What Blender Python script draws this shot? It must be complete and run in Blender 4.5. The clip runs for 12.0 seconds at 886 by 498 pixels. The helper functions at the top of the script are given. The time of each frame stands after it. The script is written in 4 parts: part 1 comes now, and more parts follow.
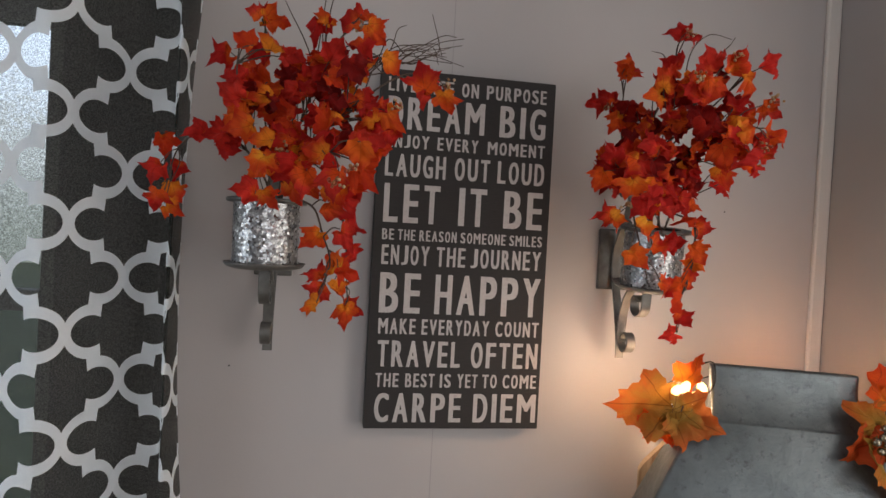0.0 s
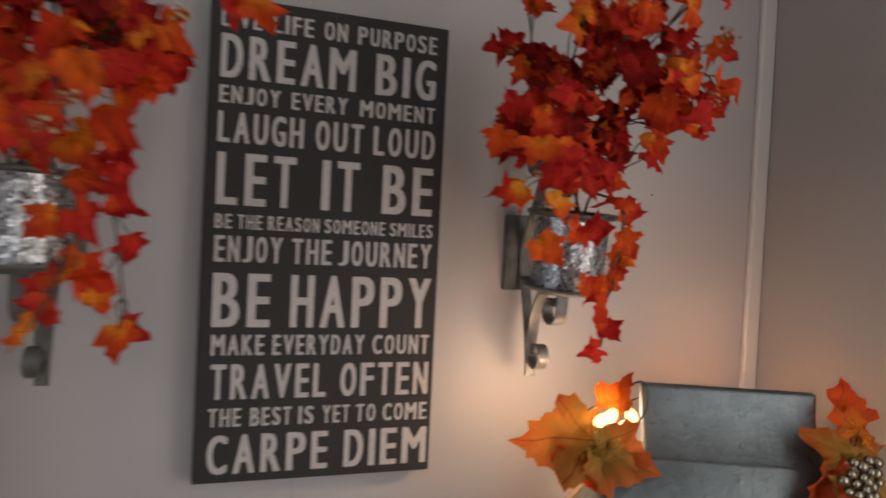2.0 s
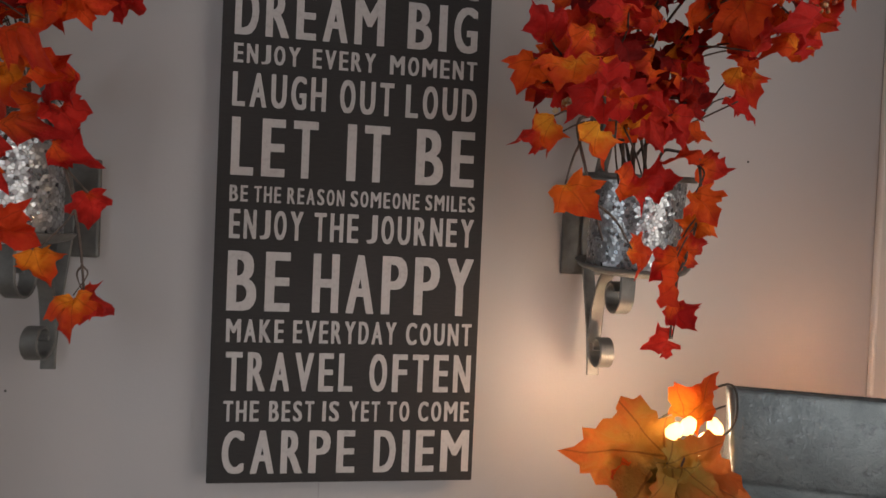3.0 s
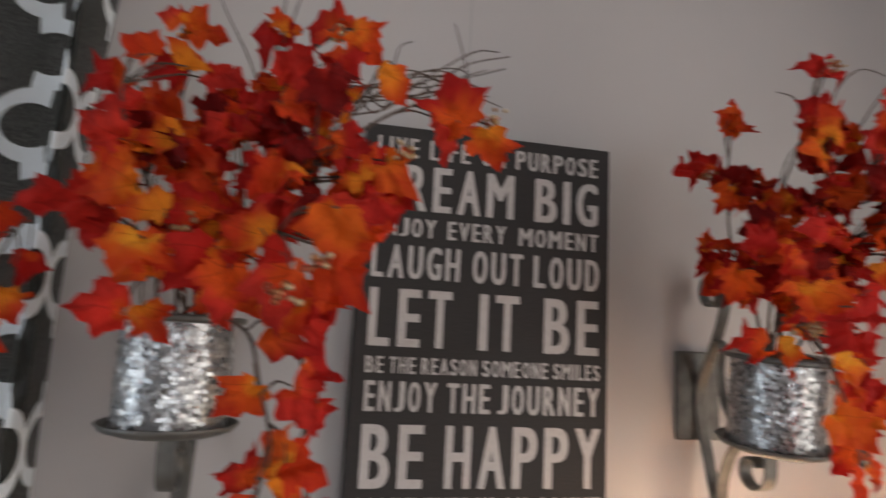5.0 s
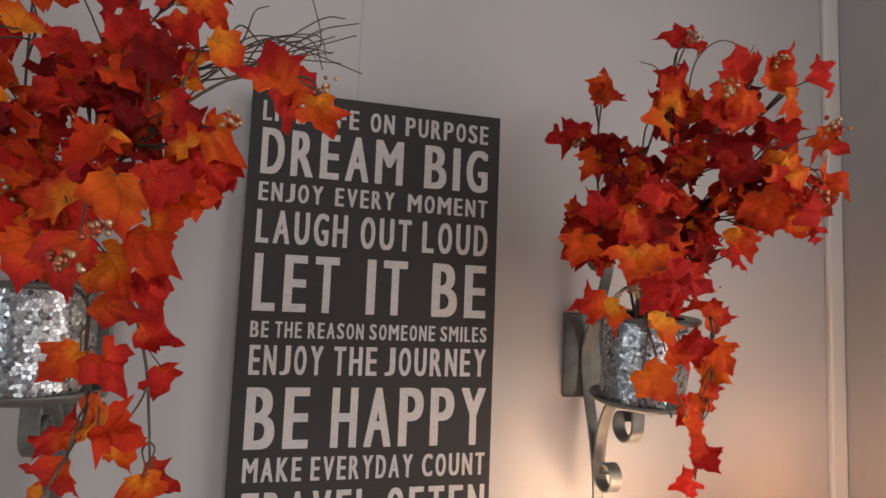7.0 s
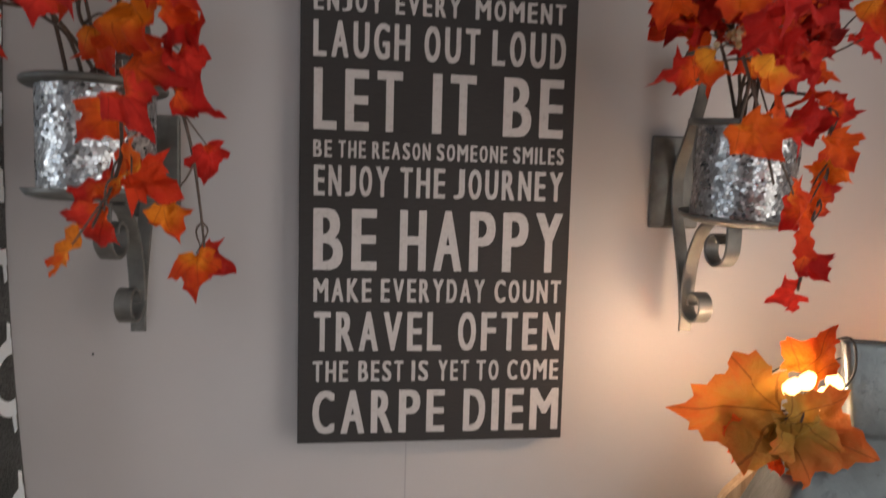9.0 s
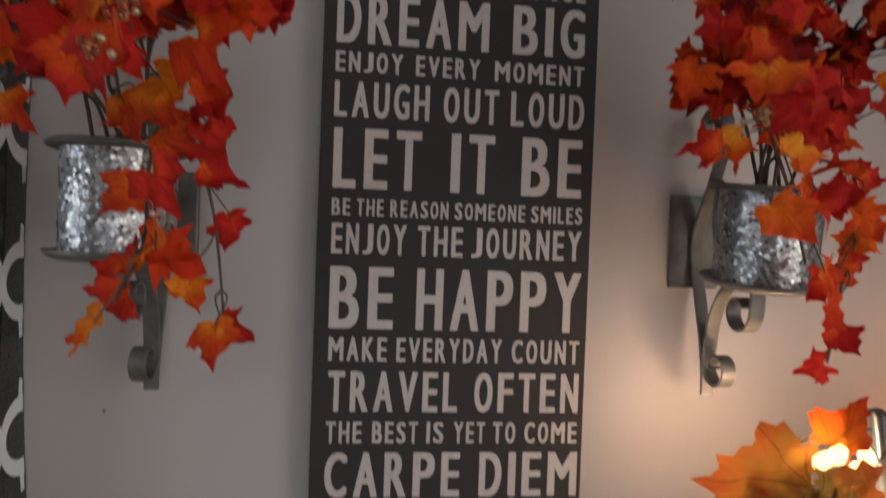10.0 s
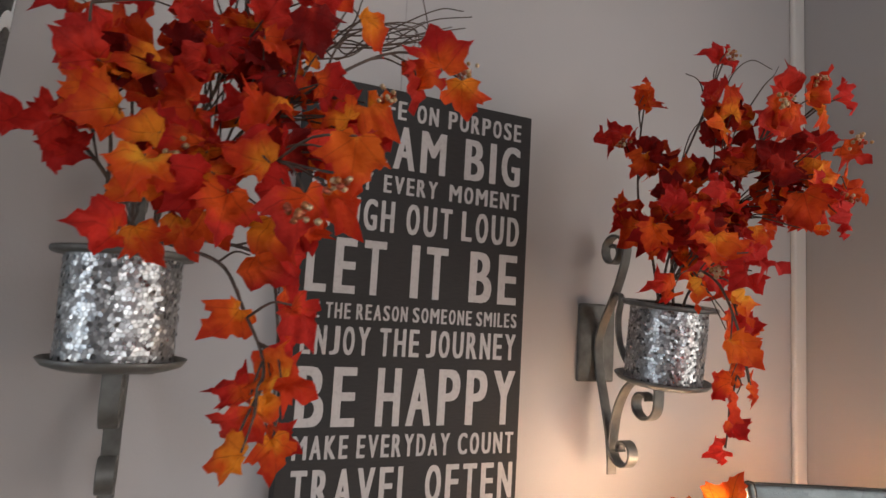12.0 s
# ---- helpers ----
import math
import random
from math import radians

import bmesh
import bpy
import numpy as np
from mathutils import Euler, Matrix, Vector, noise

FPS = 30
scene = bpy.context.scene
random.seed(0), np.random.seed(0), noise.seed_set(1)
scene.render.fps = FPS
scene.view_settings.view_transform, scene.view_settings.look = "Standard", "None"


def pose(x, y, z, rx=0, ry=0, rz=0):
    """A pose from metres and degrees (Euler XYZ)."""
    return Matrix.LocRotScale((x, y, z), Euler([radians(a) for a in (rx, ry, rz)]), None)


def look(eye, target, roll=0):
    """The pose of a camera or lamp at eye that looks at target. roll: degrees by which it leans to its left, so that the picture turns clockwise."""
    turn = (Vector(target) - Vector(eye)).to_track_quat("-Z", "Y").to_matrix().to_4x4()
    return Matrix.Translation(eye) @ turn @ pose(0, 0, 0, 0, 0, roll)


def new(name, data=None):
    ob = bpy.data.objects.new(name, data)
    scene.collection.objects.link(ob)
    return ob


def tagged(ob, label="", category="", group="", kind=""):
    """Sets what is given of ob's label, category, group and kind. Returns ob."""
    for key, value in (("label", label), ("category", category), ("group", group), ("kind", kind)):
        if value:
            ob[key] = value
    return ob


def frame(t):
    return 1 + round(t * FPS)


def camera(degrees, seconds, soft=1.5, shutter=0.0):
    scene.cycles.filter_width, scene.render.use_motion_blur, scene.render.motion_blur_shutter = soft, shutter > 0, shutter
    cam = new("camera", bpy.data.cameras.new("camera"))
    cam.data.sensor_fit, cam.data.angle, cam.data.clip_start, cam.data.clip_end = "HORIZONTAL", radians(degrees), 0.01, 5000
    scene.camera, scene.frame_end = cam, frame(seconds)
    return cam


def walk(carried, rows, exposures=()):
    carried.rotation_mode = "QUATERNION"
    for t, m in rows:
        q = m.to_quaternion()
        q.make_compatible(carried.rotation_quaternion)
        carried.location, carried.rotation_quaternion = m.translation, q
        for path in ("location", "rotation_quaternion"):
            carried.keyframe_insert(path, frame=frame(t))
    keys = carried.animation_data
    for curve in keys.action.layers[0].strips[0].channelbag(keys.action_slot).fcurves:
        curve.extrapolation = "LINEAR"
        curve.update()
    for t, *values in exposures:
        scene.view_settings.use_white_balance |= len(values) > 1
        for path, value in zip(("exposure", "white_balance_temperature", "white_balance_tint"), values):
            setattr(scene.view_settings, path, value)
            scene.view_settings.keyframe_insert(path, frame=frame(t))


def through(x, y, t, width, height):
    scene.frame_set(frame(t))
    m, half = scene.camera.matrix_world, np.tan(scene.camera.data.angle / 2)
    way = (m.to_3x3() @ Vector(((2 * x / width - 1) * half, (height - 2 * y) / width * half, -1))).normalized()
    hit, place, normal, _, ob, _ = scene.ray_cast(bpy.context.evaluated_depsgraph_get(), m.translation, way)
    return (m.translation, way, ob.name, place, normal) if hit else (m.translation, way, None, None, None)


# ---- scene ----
cam = camera(71.5, 12.0, shutter=0.5)
PATH = [
    (0, (0.065, -1.228, 1.589), (0.407, 0.742, 1.559), 3.1),
    (0.5, (0.031, -1.205, 1.593), (0.442, 0.751, 1.543), 2.3),
    (1, (-0.004, -1.165, 1.565), (0.488, 0.772, 1.482), 1.8),
    (1.5, (0.038, -1.055, 1.573), (0.458, 0.899, 1.525), 1.5),
    (2, (0.204, -0.97, 1.585), (0.795, 0.941, 1.55), 2.8),
    (2.5, (0.321, -0.911, 1.56), (0.701, 1.052, 1.499), 2.7),
    (2.7, (0.323, -0.889, 1.546), (0.576, 1.095, 1.489), 2.4),
    (4.3, (0.19, -0.834, 1.558), (0.809, 1.065, 1.658), 2.9),
    (4.5, (0.17, -0.838, 1.591), (0.797, 1.059, 1.694), 3.0),
    (5, (0.076, -0.835, 1.629), (0.484, 1.101, 1.922), 2.9),
    (5.5, (0.044, -0.845, 1.644), (0.269, 1.124, 1.914), 3.5),
    (6, (0.115, -0.869, 1.642), (0.686, 1.033, 1.877), 3.6),
    (6.5, (0.148, -0.874, 1.632), (0.756, 1.024, 1.799), 1.7),
    (6.7, (0.174, -0.879, 1.633), (0.737, 1.031, 1.819), 2.1),
    (8.3, (0.173, -0.814, 1.612), (0.599, 1.136, 1.739), 0.9),
    (8.5, (0.184, -0.817, 1.594), (0.568, 1.144, 1.677), 0.4),
    (9, (0.216, -0.824, 1.533), (0.47, 1.154, 1.377), 1.5),
    (9.5, (0.234, -0.818, 1.517), (0.44, 1.162, 1.321), 2.4),
    (10, (0.206, -0.815, 1.558), (0.427, 1.172, 1.527), 2.1),
    (10.5, (0.149, -0.8, 1.593), (0.504, 1.166, 1.679), 2.4),
    (11, (0.082, -0.806, 1.603), (0.586, 1.121, 1.778), 2.5),
    (11.5, (0.045, -0.838, 1.603), (0.755, 1.019, 1.819), 2.0),
    (12, (-0.005, -0.85, 1.593), (0.782, 0.976, 1.815), 3.4),
]
walk(cam, [(t, look(eye, target, roll)) for t, eye, target, roll in PATH], [(0.0, -0.13), (1.5, -0.26), (2.5, -0.36), (4.5, -0.3), (5.0, 0.04), (5.5, 0.36), (6.0, 0.25), (6.5, 0.2), (8.5, 0.1), (9.0, -0.05), (9.5, -0.38), (10.0, -0.40), (10.5, -0.27), (11.5, 0.03), (12.0, 0.1)])

# ---- world, light ----
world = bpy.data.worlds.new("overcast_sky")
scene.world = world
world.use_nodes = True
sky = world.node_tree.nodes.new("ShaderNodeTexSky")
sky.sky_type, sky.sun_disc, sky.sun_elevation, sky.sun_rotation = "NISHITA", False, radians(35), radians(233)
world.node_tree.links.new(sky.outputs[0], world.node_tree.nodes["Background"].inputs[0])
world.node_tree.nodes["Background"].inputs[1].default_value = 0.15


def area_lamp(name, m, width, height, watts, colour):
    lamp = bpy.data.lights.new(name, "AREA")
    lamp.shape, lamp.size, lamp.size_y, lamp.energy, lamp.color = "RECTANGLE", width, height, watts, colour
    new(name, lamp).matrix_world = m


def point_lamp(name, place, watts, colour, radius):
    lamp = bpy.data.lights.new(name, "POINT")
    lamp.energy, lamp.color, lamp.shadow_soft_size = watts, colour, radius
    new(name, lamp).location = place


sun = bpy.data.lights.new("sun", "SUN")
sun.energy, sun.angle, sun.color = 3.0, radians(4), (1.0, 0.96, 0.9)
new("sun", sun).matrix_world = look((-8.0, -6.0, 7.0), (0.0, 0.0, 0.0))
WARM = (1.0, 0.69, 0.44)
area_lamp("daylight_south_window", look((0.60, -3.44, 1.60), (0.62, 0.0, 1.55)), 0.9, 1.3, 16.5, (0.96, 0.98, 1.0))
area_lamp("daylight_east_window", look((1.10, -1.15, 1.50), (0.0, -1.10, 1.48)), 0.9, 1.2, 10.5, (1.0, 0.93, 0.85))
area_lamp("daylight_west_window", look((-2.14, -1.15, 1.40), (0.0, -1.05, 1.35)), 1.2, 1.4, 15, (0.76, 0.88, 1.0))
point_lamp("fairy_glow_upper", (0.690, -0.180, 1.352), 1.05, WARM, 0.010)
point_lamp("fairy_glow_low_bulb", (0.790, -0.040, 1.175), 0.7, WARM, 0.010)
point_lamp("fairy_glow_behind", (1.010, -0.150, 1.335), 3.6, (1.0, 0.47, 0.20), 0.010)
point_lamp("fairy_glow_lower", (0.606, -0.150, 1.325), 0.85, WARM, 0.010)


# ---- materials ----
class Mat:
    """A node material with a Principled surface and short ways to add nodes."""

    def __init__(self, name):
        self.m = bpy.data.materials.new(name)
        self.m.use_nodes = True
        self.t = self.m.node_tree
        self.b = self.t.nodes["Principled BSDF"]

    def node(self, kind, **sockets):
        n = self.t.nodes.new("ShaderNode" + kind)
        for key, value in sockets.items():
            self.put(n.inputs[key.replace("_", " ")], value)
        return n

    def put(self, socket, value):
        if isinstance(value, bpy.types.NodeSocket):
            self.t.links.new(value, socket)
        else:
            socket.default_value = value

    def math(self, op, a, b=0.0, c=0.0):
        n = self.t.nodes.new("ShaderNodeMath")
        n.operation = op
        for i, v in enumerate((a, b, c)):
            self.put(n.inputs[i], v)
        return n.outputs[0]

    def coords(self, which="Object"):
        return self.t.nodes.new("ShaderNodeTexCoord").outputs[which]

    def noise(self, scale, detail=4.0, rough=0.55, vector=None):
        n = self.node("TexNoise", Scale=scale, Detail=detail, Roughness=rough)
        self.put(n.inputs["Vector"], vector or self.coords())
        return n.outputs["Fac"]

    def ramp(self, fac, *stops):
        n = self.t.nodes.new("ShaderNodeValToRGB")
        self.put(n.inputs[0], fac)
        e = n.color_ramp.elements
        while len(e) < len(stops):
            e.new(0.5)
        for s, (at, colour) in zip(e, stops):
            s.position, s.color = at, (*colour, 1)
        return n.outputs[0]

    def mix(self, fac, a, b, blend="MIX"):
        n = self.t.nodes.new("ShaderNodeMix")
        n.data_type, n.blend_type = "RGBA", blend
        self.put(n.inputs[0], fac)
        self.put(n.inputs[6], a)
        self.put(n.inputs[7], b)
        return n.outputs[2]

    def bump(self, height, strength=0.3, distance=0.002):
        n = self.node("Bump", Strength=strength, Distance=distance, Height=height)
        self.put(self.b.inputs["Normal"], n.outputs[0])

    def set(self, colour=None, rough=None, metal=None, **more):
        for key, v in (("Base Color", colour), ("Roughness", rough), ("Metallic", metal)):
            if v is not None:
                self.put(self.b.inputs[key], (*v, 1) if isinstance(v, tuple) and len(v) == 3 else v)
        for key, v in more.items():
            self.put(self.b.inputs[key.replace("_", " ")], v)
        return self.m


def wall_paint(name, light, dark):
    p = Mat(name)
    blotch = p.noise(1.7, 3)
    grain = p.noise(240, 3)
    p.bump(p.math("ADD", p.math("MULTIPLY", grain, 0.5), p.noise(38, 3)), 0.10, 0.003)
    return p.set(p.ramp(blotch, (0.3, dark), (0.7, light)), 0.62)


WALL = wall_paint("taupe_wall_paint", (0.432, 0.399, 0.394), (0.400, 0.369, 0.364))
# WALL's hue about a fifth darker; the side wall's dimness is put into the colour
WALL_EAST = wall_paint("darker_wall_paint", (0.335, 0.312, 0.31), (0.305, 0.285, 0.285))
CEILING = wall_paint("white_ceiling_paint", (0.80, 0.78, 0.76), (0.76, 0.74, 0.72))
WHITE = wall_paint("white_trim_paint", (0.60, 0.56, 0.535), (0.55, 0.515, 0.49))

p = Mat("floor_boards")
WOODFLOOR = p.set(p.ramp(p.noise(9, 5), (0.3, (0.24, 0.17, 0.11)), (0.7, (0.36, 0.27, 0.19))), 0.45)

p = Mat("dark_box_sign_paint")
streak = p.node("Mapping", Scale=(4, 4, 60))
p.put(streak.inputs[0], p.coords())
fine = p.noise(14, 6, 0.6, streak.outputs[0])
p.bump(fine, 0.15, 0.001)
SIGN_DARK = p.set(p.ramp(fine, (0.3, (0.028, 0.025, 0.025)), (0.75, (0.040, 0.036, 0.035))), 0.75, Specular_IOR_Level=0.25)

p = Mat("sign_letter_paint")
wear = p.noise(160, 4, 0.7)
LETTER = p.set(p.ramp(wear, (0.25, (0.36, 0.32, 0.31)), (0.5, (0.46, 0.42, 0.41))), 0.65)

p = Mat("pewter_iron")
worn = p.noise(45, 5)
p.bump(p.noise(300, 3), 0.15, 0.0006)
IRON = p.set(p.ramp(worn, (0.3, (0.085, 0.080, 0.074)), (0.7, (0.155, 0.148, 0.138))), p.ramp(worn, (0.3, (0.5,) * 3), (0.7, (0.42,) * 3)), 0.4)

p = Mat("silver_mirror_chip")
pick = p.node("NewGeometry").outputs["Random Per Island"]
SILVER = p.set(p.ramp(pick, (0.0, (0.26, 0.26, 0.27)), (0.55, (0.43, 0.43, 0.44)), (0.85, (0.60, 0.60, 0.61)), (1.0, (0.88, 0.88, 0.89))), p.math("MULTIPLY_ADD", pick, 0.14, 0.24), 0.88)
p = Mat("grey_grout")
GROUT = p.set(p.ramp(p.noise(200), (0.3, (0.26, 0.25, 0.24)), (0.7, (0.40, 0.39, 0.38))), 0.6, 0.3)

p = Mat("galvanised_steel")
cells = p.node("TexVoronoi", Scale=26.0)
p.put(cells.inputs["Vector"], p.coords())
blot = p.noise(11, 6, 0.65)
speck = p.noise(62, 5, 0.75)
spangle = p.node("RGBToBW", Color=cells.outputs["Color"]).outputs[0]
tone = p.mix(0.10, p.ramp(blot, (0.3, (0.115, 0.132, 0.138)), (0.7, (0.185, 0.203, 0.208))), spangle, "SOFT_LIGHT")
tone = p.mix(p.ramp(speck, (0.55, (0, 0, 0)), (0.68, (0.6,) * 3)), tone, (0.05, 0.053, 0.056, 1))
p.bump(p.math("ADD", blot, p.math("MULTIPLY", speck, 0.8)), 0.5, 0.004)
ZINC = p.set(tone, p.ramp(speck, (0.35, (0.46,) * 3), (0.65, (0.28,) * 3)), 0.7)

p = Mat("raw_pine")
lanes = p.node("Mapping", Scale=(30, 30, 2))
p.put(lanes.inputs[0], p.coords())
PINE = p.set(p.ramp(p.noise(6, 5, 0.6, lanes.outputs[0]), (0.3, (0.26, 0.165, 0.09)), (0.7, (0.46, 0.33, 0.21))), 0.6)

p = Mat("brown_twig")
TWIG = p.set(p.ramp(p.noise(120), (0.3, (0.035, 0.022, 0.016)), (0.7, (0.10, 0.062, 0.045))), 0.7)
p = Mat("gold_berry")
BERRY = p.set(p.ramp(p.t.nodes.new("ShaderNodeObjectInfo").outputs["Random"], (0.2, (0.30, 0.06, 0.03)), (0.5, (0.34, 0.19, 0.07)), (0.9, (0.50, 0.38, 0.24))), 0.28, 0.6)
p = Mat("pewter_pearl")
PEARL = p.set((0.30, 0.26, 0.20), 0.16, 0.9)
p = Mat("dark_wire")
WIRE = p.set((0.02, 0.018, 0.015), 0.5)
p = Mat("lit_bulb")
BULB = p.set((1.0, 0.75, 0.4), 0.3, Emission_Color=(1.0, 0.62, 0.25, 1), Emission_Strength=3.6)
p = Mat("clear_glass")
GLASS = p.set((1, 1, 1), 0.02, Transmission_Weight=1.0, IOR=1.45)
p = Mat("nail_hole")
HOLE = p.set((0.03, 0.028, 0.026), 0.9)


def cloth(name, light, dark, through, holes):
    """Woven cotton that lets part of the light through."""
    c = Mat(name)
    weave = c.node("TexWave", Scale=420.0, Distortion=1.5, Detail=2.0)
    c.put(weave.inputs["Vector"], c.coords())
    c.bump(weave.outputs["Fac"], 0.25, 0.0006)
    tone = c.ramp(c.noise(60, 5), (0.3, dark), (0.7, light))
    c.set(tone, 0.85)
    lit = c.node("BsdfTranslucent", Color=tone)
    blend = c.node("MixShader", Fac=through)
    c.t.links.new(c.b.outputs[0], blend.inputs[1])
    c.t.links.new(lit.outputs[0], blend.inputs[2])
    threads = c.ramp(c.noise(420, 2, 0.7), (0.38, (holes * 0.6,) * 3), (0.64, (holes * 1.4,) * 3))
    open_weave = c.node("MixShader", Fac=threads)
    c.t.links.new(blend.outputs[0], open_weave.inputs[1])
    c.t.links.new(c.node("BsdfTransparent").outputs[0], open_weave.inputs[2])
    c.t.links.new(open_weave.outputs[0], c.t.nodes["Material Output"].inputs[0])
    return c.m


p = Mat("lawn_grass")
GRASS = p.set(p.ramp(p.noise(3.0, 5), (0.3, (0.050, 0.068, 0.040)), (0.7, (0.095, 0.125, 0.072))), 0.9)
# backdrop emits its own colours, paler and bluer upward, in place of daylight
p = Mat("glowing_far_woods")
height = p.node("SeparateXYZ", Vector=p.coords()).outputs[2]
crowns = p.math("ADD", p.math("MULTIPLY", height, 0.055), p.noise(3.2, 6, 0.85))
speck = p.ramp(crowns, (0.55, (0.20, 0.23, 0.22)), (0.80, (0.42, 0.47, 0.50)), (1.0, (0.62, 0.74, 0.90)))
GLOWING_WOODS = p.set(speck, 1.0, Emission_Color=speck, Emission_Strength=3.4)
CLOTH_DARK = cloth("charcoal_cotton", (0.036, 0.039, 0.034), (0.025, 0.027, 0.024), 0.12, 0.30)
CLOTH_WHITE = cloth("white_cotton_print", (0.86, 0.90, 0.94), (0.82, 0.86, 0.90), 0.14, 0.04)


def leaf_material(name, stops, base_tone, tip_tone, vein_tone, veins=0.3, through=0.30, vein_width=0.009):
    """Dyed fabric leaf: colour changes from leaf to leaf, paler at the heart, with darker veins."""
    c = Mat(name)
    pick = c.t.nodes.new("ShaderNodeObjectInfo").outputs["Random"]
    axes = c.node("SeparateXYZ", Vector=c.coords())
    x, y = axes.outputs[0], axes.outputs[1]
    away = c.math("POWER", c.math("ADD", c.math("POWER", x, 2.0), c.math("POWER", y, 2.0)), 0.5)
    body = c.ramp(pick, *stops)
    shift = c.node("CombineXYZ", X=c.math("MULTIPLY", pick, 37.0), Y=c.math("MULTIPLY", pick, 91.0))
    moved = c.t.nodes.new("ShaderNodeVectorMath")
    c.put(moved.inputs[0], c.coords())
    c.put(moved.inputs[1], shift.outputs[0])
    dapple = c.noise(3.0, 3, 0.6, moved.outputs[0])
    heart = c.math("MULTIPLY_ADD", dapple, 0.9, c.math("MULTIPLY_ADD", away, -0.85, c.math("MULTIPLY", c.math("FRACT", c.math("MULTIPLY", pick, 7.31)), 0.60)))
    body = c.mix(c.ramp(heart, (0.42, (0, 0, 0)), (0.70, (0.95,) * 3)), body, (*base_tone, 1))
    rim = c.math("MULTIPLY_ADD", dapple, 0.8, c.math("MULTIPLY", away, 0.55))
    body = c.mix(c.ramp(rim, (0.58, (0, 0, 0)), (0.90, (0.8,) * 3)), body, (*tip_tone, 1))
    ray = c.math("PINGPONG", c.math("ADD", c.math("ARCTAN2", x, y), 0.0), 0.42)
    vein = c.math("LESS_THAN", c.math("MULTIPLY", c.math("ABSOLUTE", ray), away), vein_width)
    body = c.mix(c.math("MULTIPLY", vein, veins), body, (*vein_tone, 1))
    c.bump(c.math("ADD", c.math("MULTIPLY", vein, -0.6), c.noise(16, 4)), 0.35, 0.02)
    c.set(body, 0.65, Specular_IOR_Level=0.18)
    lit = c.node("BsdfTranslucent", Color=body)
    blend = c.node("MixShader", Fac=through)
    c.t.links.new(c.b.outputs[0], blend.inputs[1])
    c.t.links.new(lit.outputs[0], blend.inputs[2])
    c.t.links.new(blend.outputs[0], c.t.nodes["Material Output"].inputs[0])
    return c.m


DARK_RED = leaf_material("dark_red_leaf_fabric", ((0.0, (0.17, 0.005, 0.005)), (1.0, (0.36, 0.010, 0.006))), (0.42, 0.016, 0.006), (0.12, 0.004, 0.004), (0.08, 0.006, 0.004), 0.4)
RED = leaf_material("red_leaf_fabric", ((0.0, (0.46, 0.013, 0.010)), (0.6, (0.60, 0.024, 0.016)), (1.0, (0.70, 0.045, 0.024))), (0.77, 0.105, 0.012), (0.30, 0.007, 0.006), (0.20, 0.010, 0.006), 0.4)
ORANGE = leaf_material("orange_leaf_fabric", ((0.0, (0.60, 0.045, 0.008)), (1.0, (0.74, 0.100, 0.010))), (0.82, 0.25, 0.016), (0.46, 0.014, 0.006), (0.26, 0.022, 0.006), 0.4)
AMBER = leaf_material("amber_leaf_fabric", ((0.0, (0.72, 0.105, 0.010)), (1.0, (0.78, 0.17, 0.014))), (0.84, 0.36, 0.028), (0.56, 0.026, 0.008), (0.34, 0.050, 0.008), 0.4)
GOLD_LEAF = leaf_material("golden_leaf_fabric", ((0.0, (0.50, 0.19, 0.026)), (0.4, (0.31, 0.16, 0.034)), (0.7, (0.44, 0.12, 0.024)), (1.0, (0.58, 0.070, 0.016))), (0.34, 0.19, 0.034), (0.50, 0.085, 0.014), (0.12, 0.035, 0.008), 0.5, 0.16, 0.009)

# brighter orange for garland leaves near the bulbs: their backlit glow is in the colour
BACKLIT_LEAF = leaf_material("backlit_orange_leaf_fabric", ((0.0, (0.68, 0.085, 0.010)), (1.0, (0.74, 0.15, 0.012))), (0.78, 0.22, 0.018), (0.60, 0.045, 0.010), (0.20, 0.03, 0.008), 0.5, 0.24, 0.009)

# ---- mesh helpers ----
def mesh_of(name, bm, material, smooth=False):
    me = bpy.data.meshes.new(name)
    bmesh.ops.recalc_face_normals(bm, faces=bm.faces)
    bm.to_mesh(me)
    bm.free()
    if smooth:
        me.polygons.foreach_set("use_smooth", [True] * len(me.polygons))
    me.materials.append(material)
    return me


def part(name, bm, material, parent=None, label="", smooth=False):
    ob = new(name, mesh_of(name, bm, material, smooth))
    ob.parent = parent
    return tagged(ob, label)


def thing(name, place, label, category, group="", kind=""):
    ob = new(name)
    ob.empty_display_size = 0.02
    ob.location = place
    return tagged(ob, label, category, group, kind)


def add_box(bm, x0, y0, z0, x1, y1, z1, bevel=0.0):
    r = bmesh.ops.create_cube(bm, size=1)["verts"]
    for v in r:
        v.co = Vector(((x0 + x1) / 2 + v.co.x * (x1 - x0), (y0 + y1) / 2 + v.co.y * (y1 - y0), (z0 + z1) / 2 + v.co.z * (z1 - z0)))
    if bevel:
        edges = list({e for v in r for e in v.link_edges})
        bmesh.ops.bevel(bm, geom=edges, offset=bevel, segments=2, affect="EDGES", profile=0.5)
    return bm


def box(x0, y0, z0, x1, y1, z1, bevel=0.0):
    return add_box(bmesh.new(), x0, y0, z0, x1, y1, z1, bevel)


def lathe(profile, sides=48):
    """Turn (radius, height) pairs round the z axis."""
    bm = bmesh.new()
    rings = []
    for r, z in profile:
        rings.append([bm.verts.new((r * math.cos(2 * math.pi * i / sides), r * math.sin(2 * math.pi * i / sides), z)) for i in range(sides)])
    for a, b in zip(rings, rings[1:]):
        for i in range(sides):
            j = (i + 1) % sides
            bm.faces.new((a[i], a[j], b[j], b[i]))
    return bm


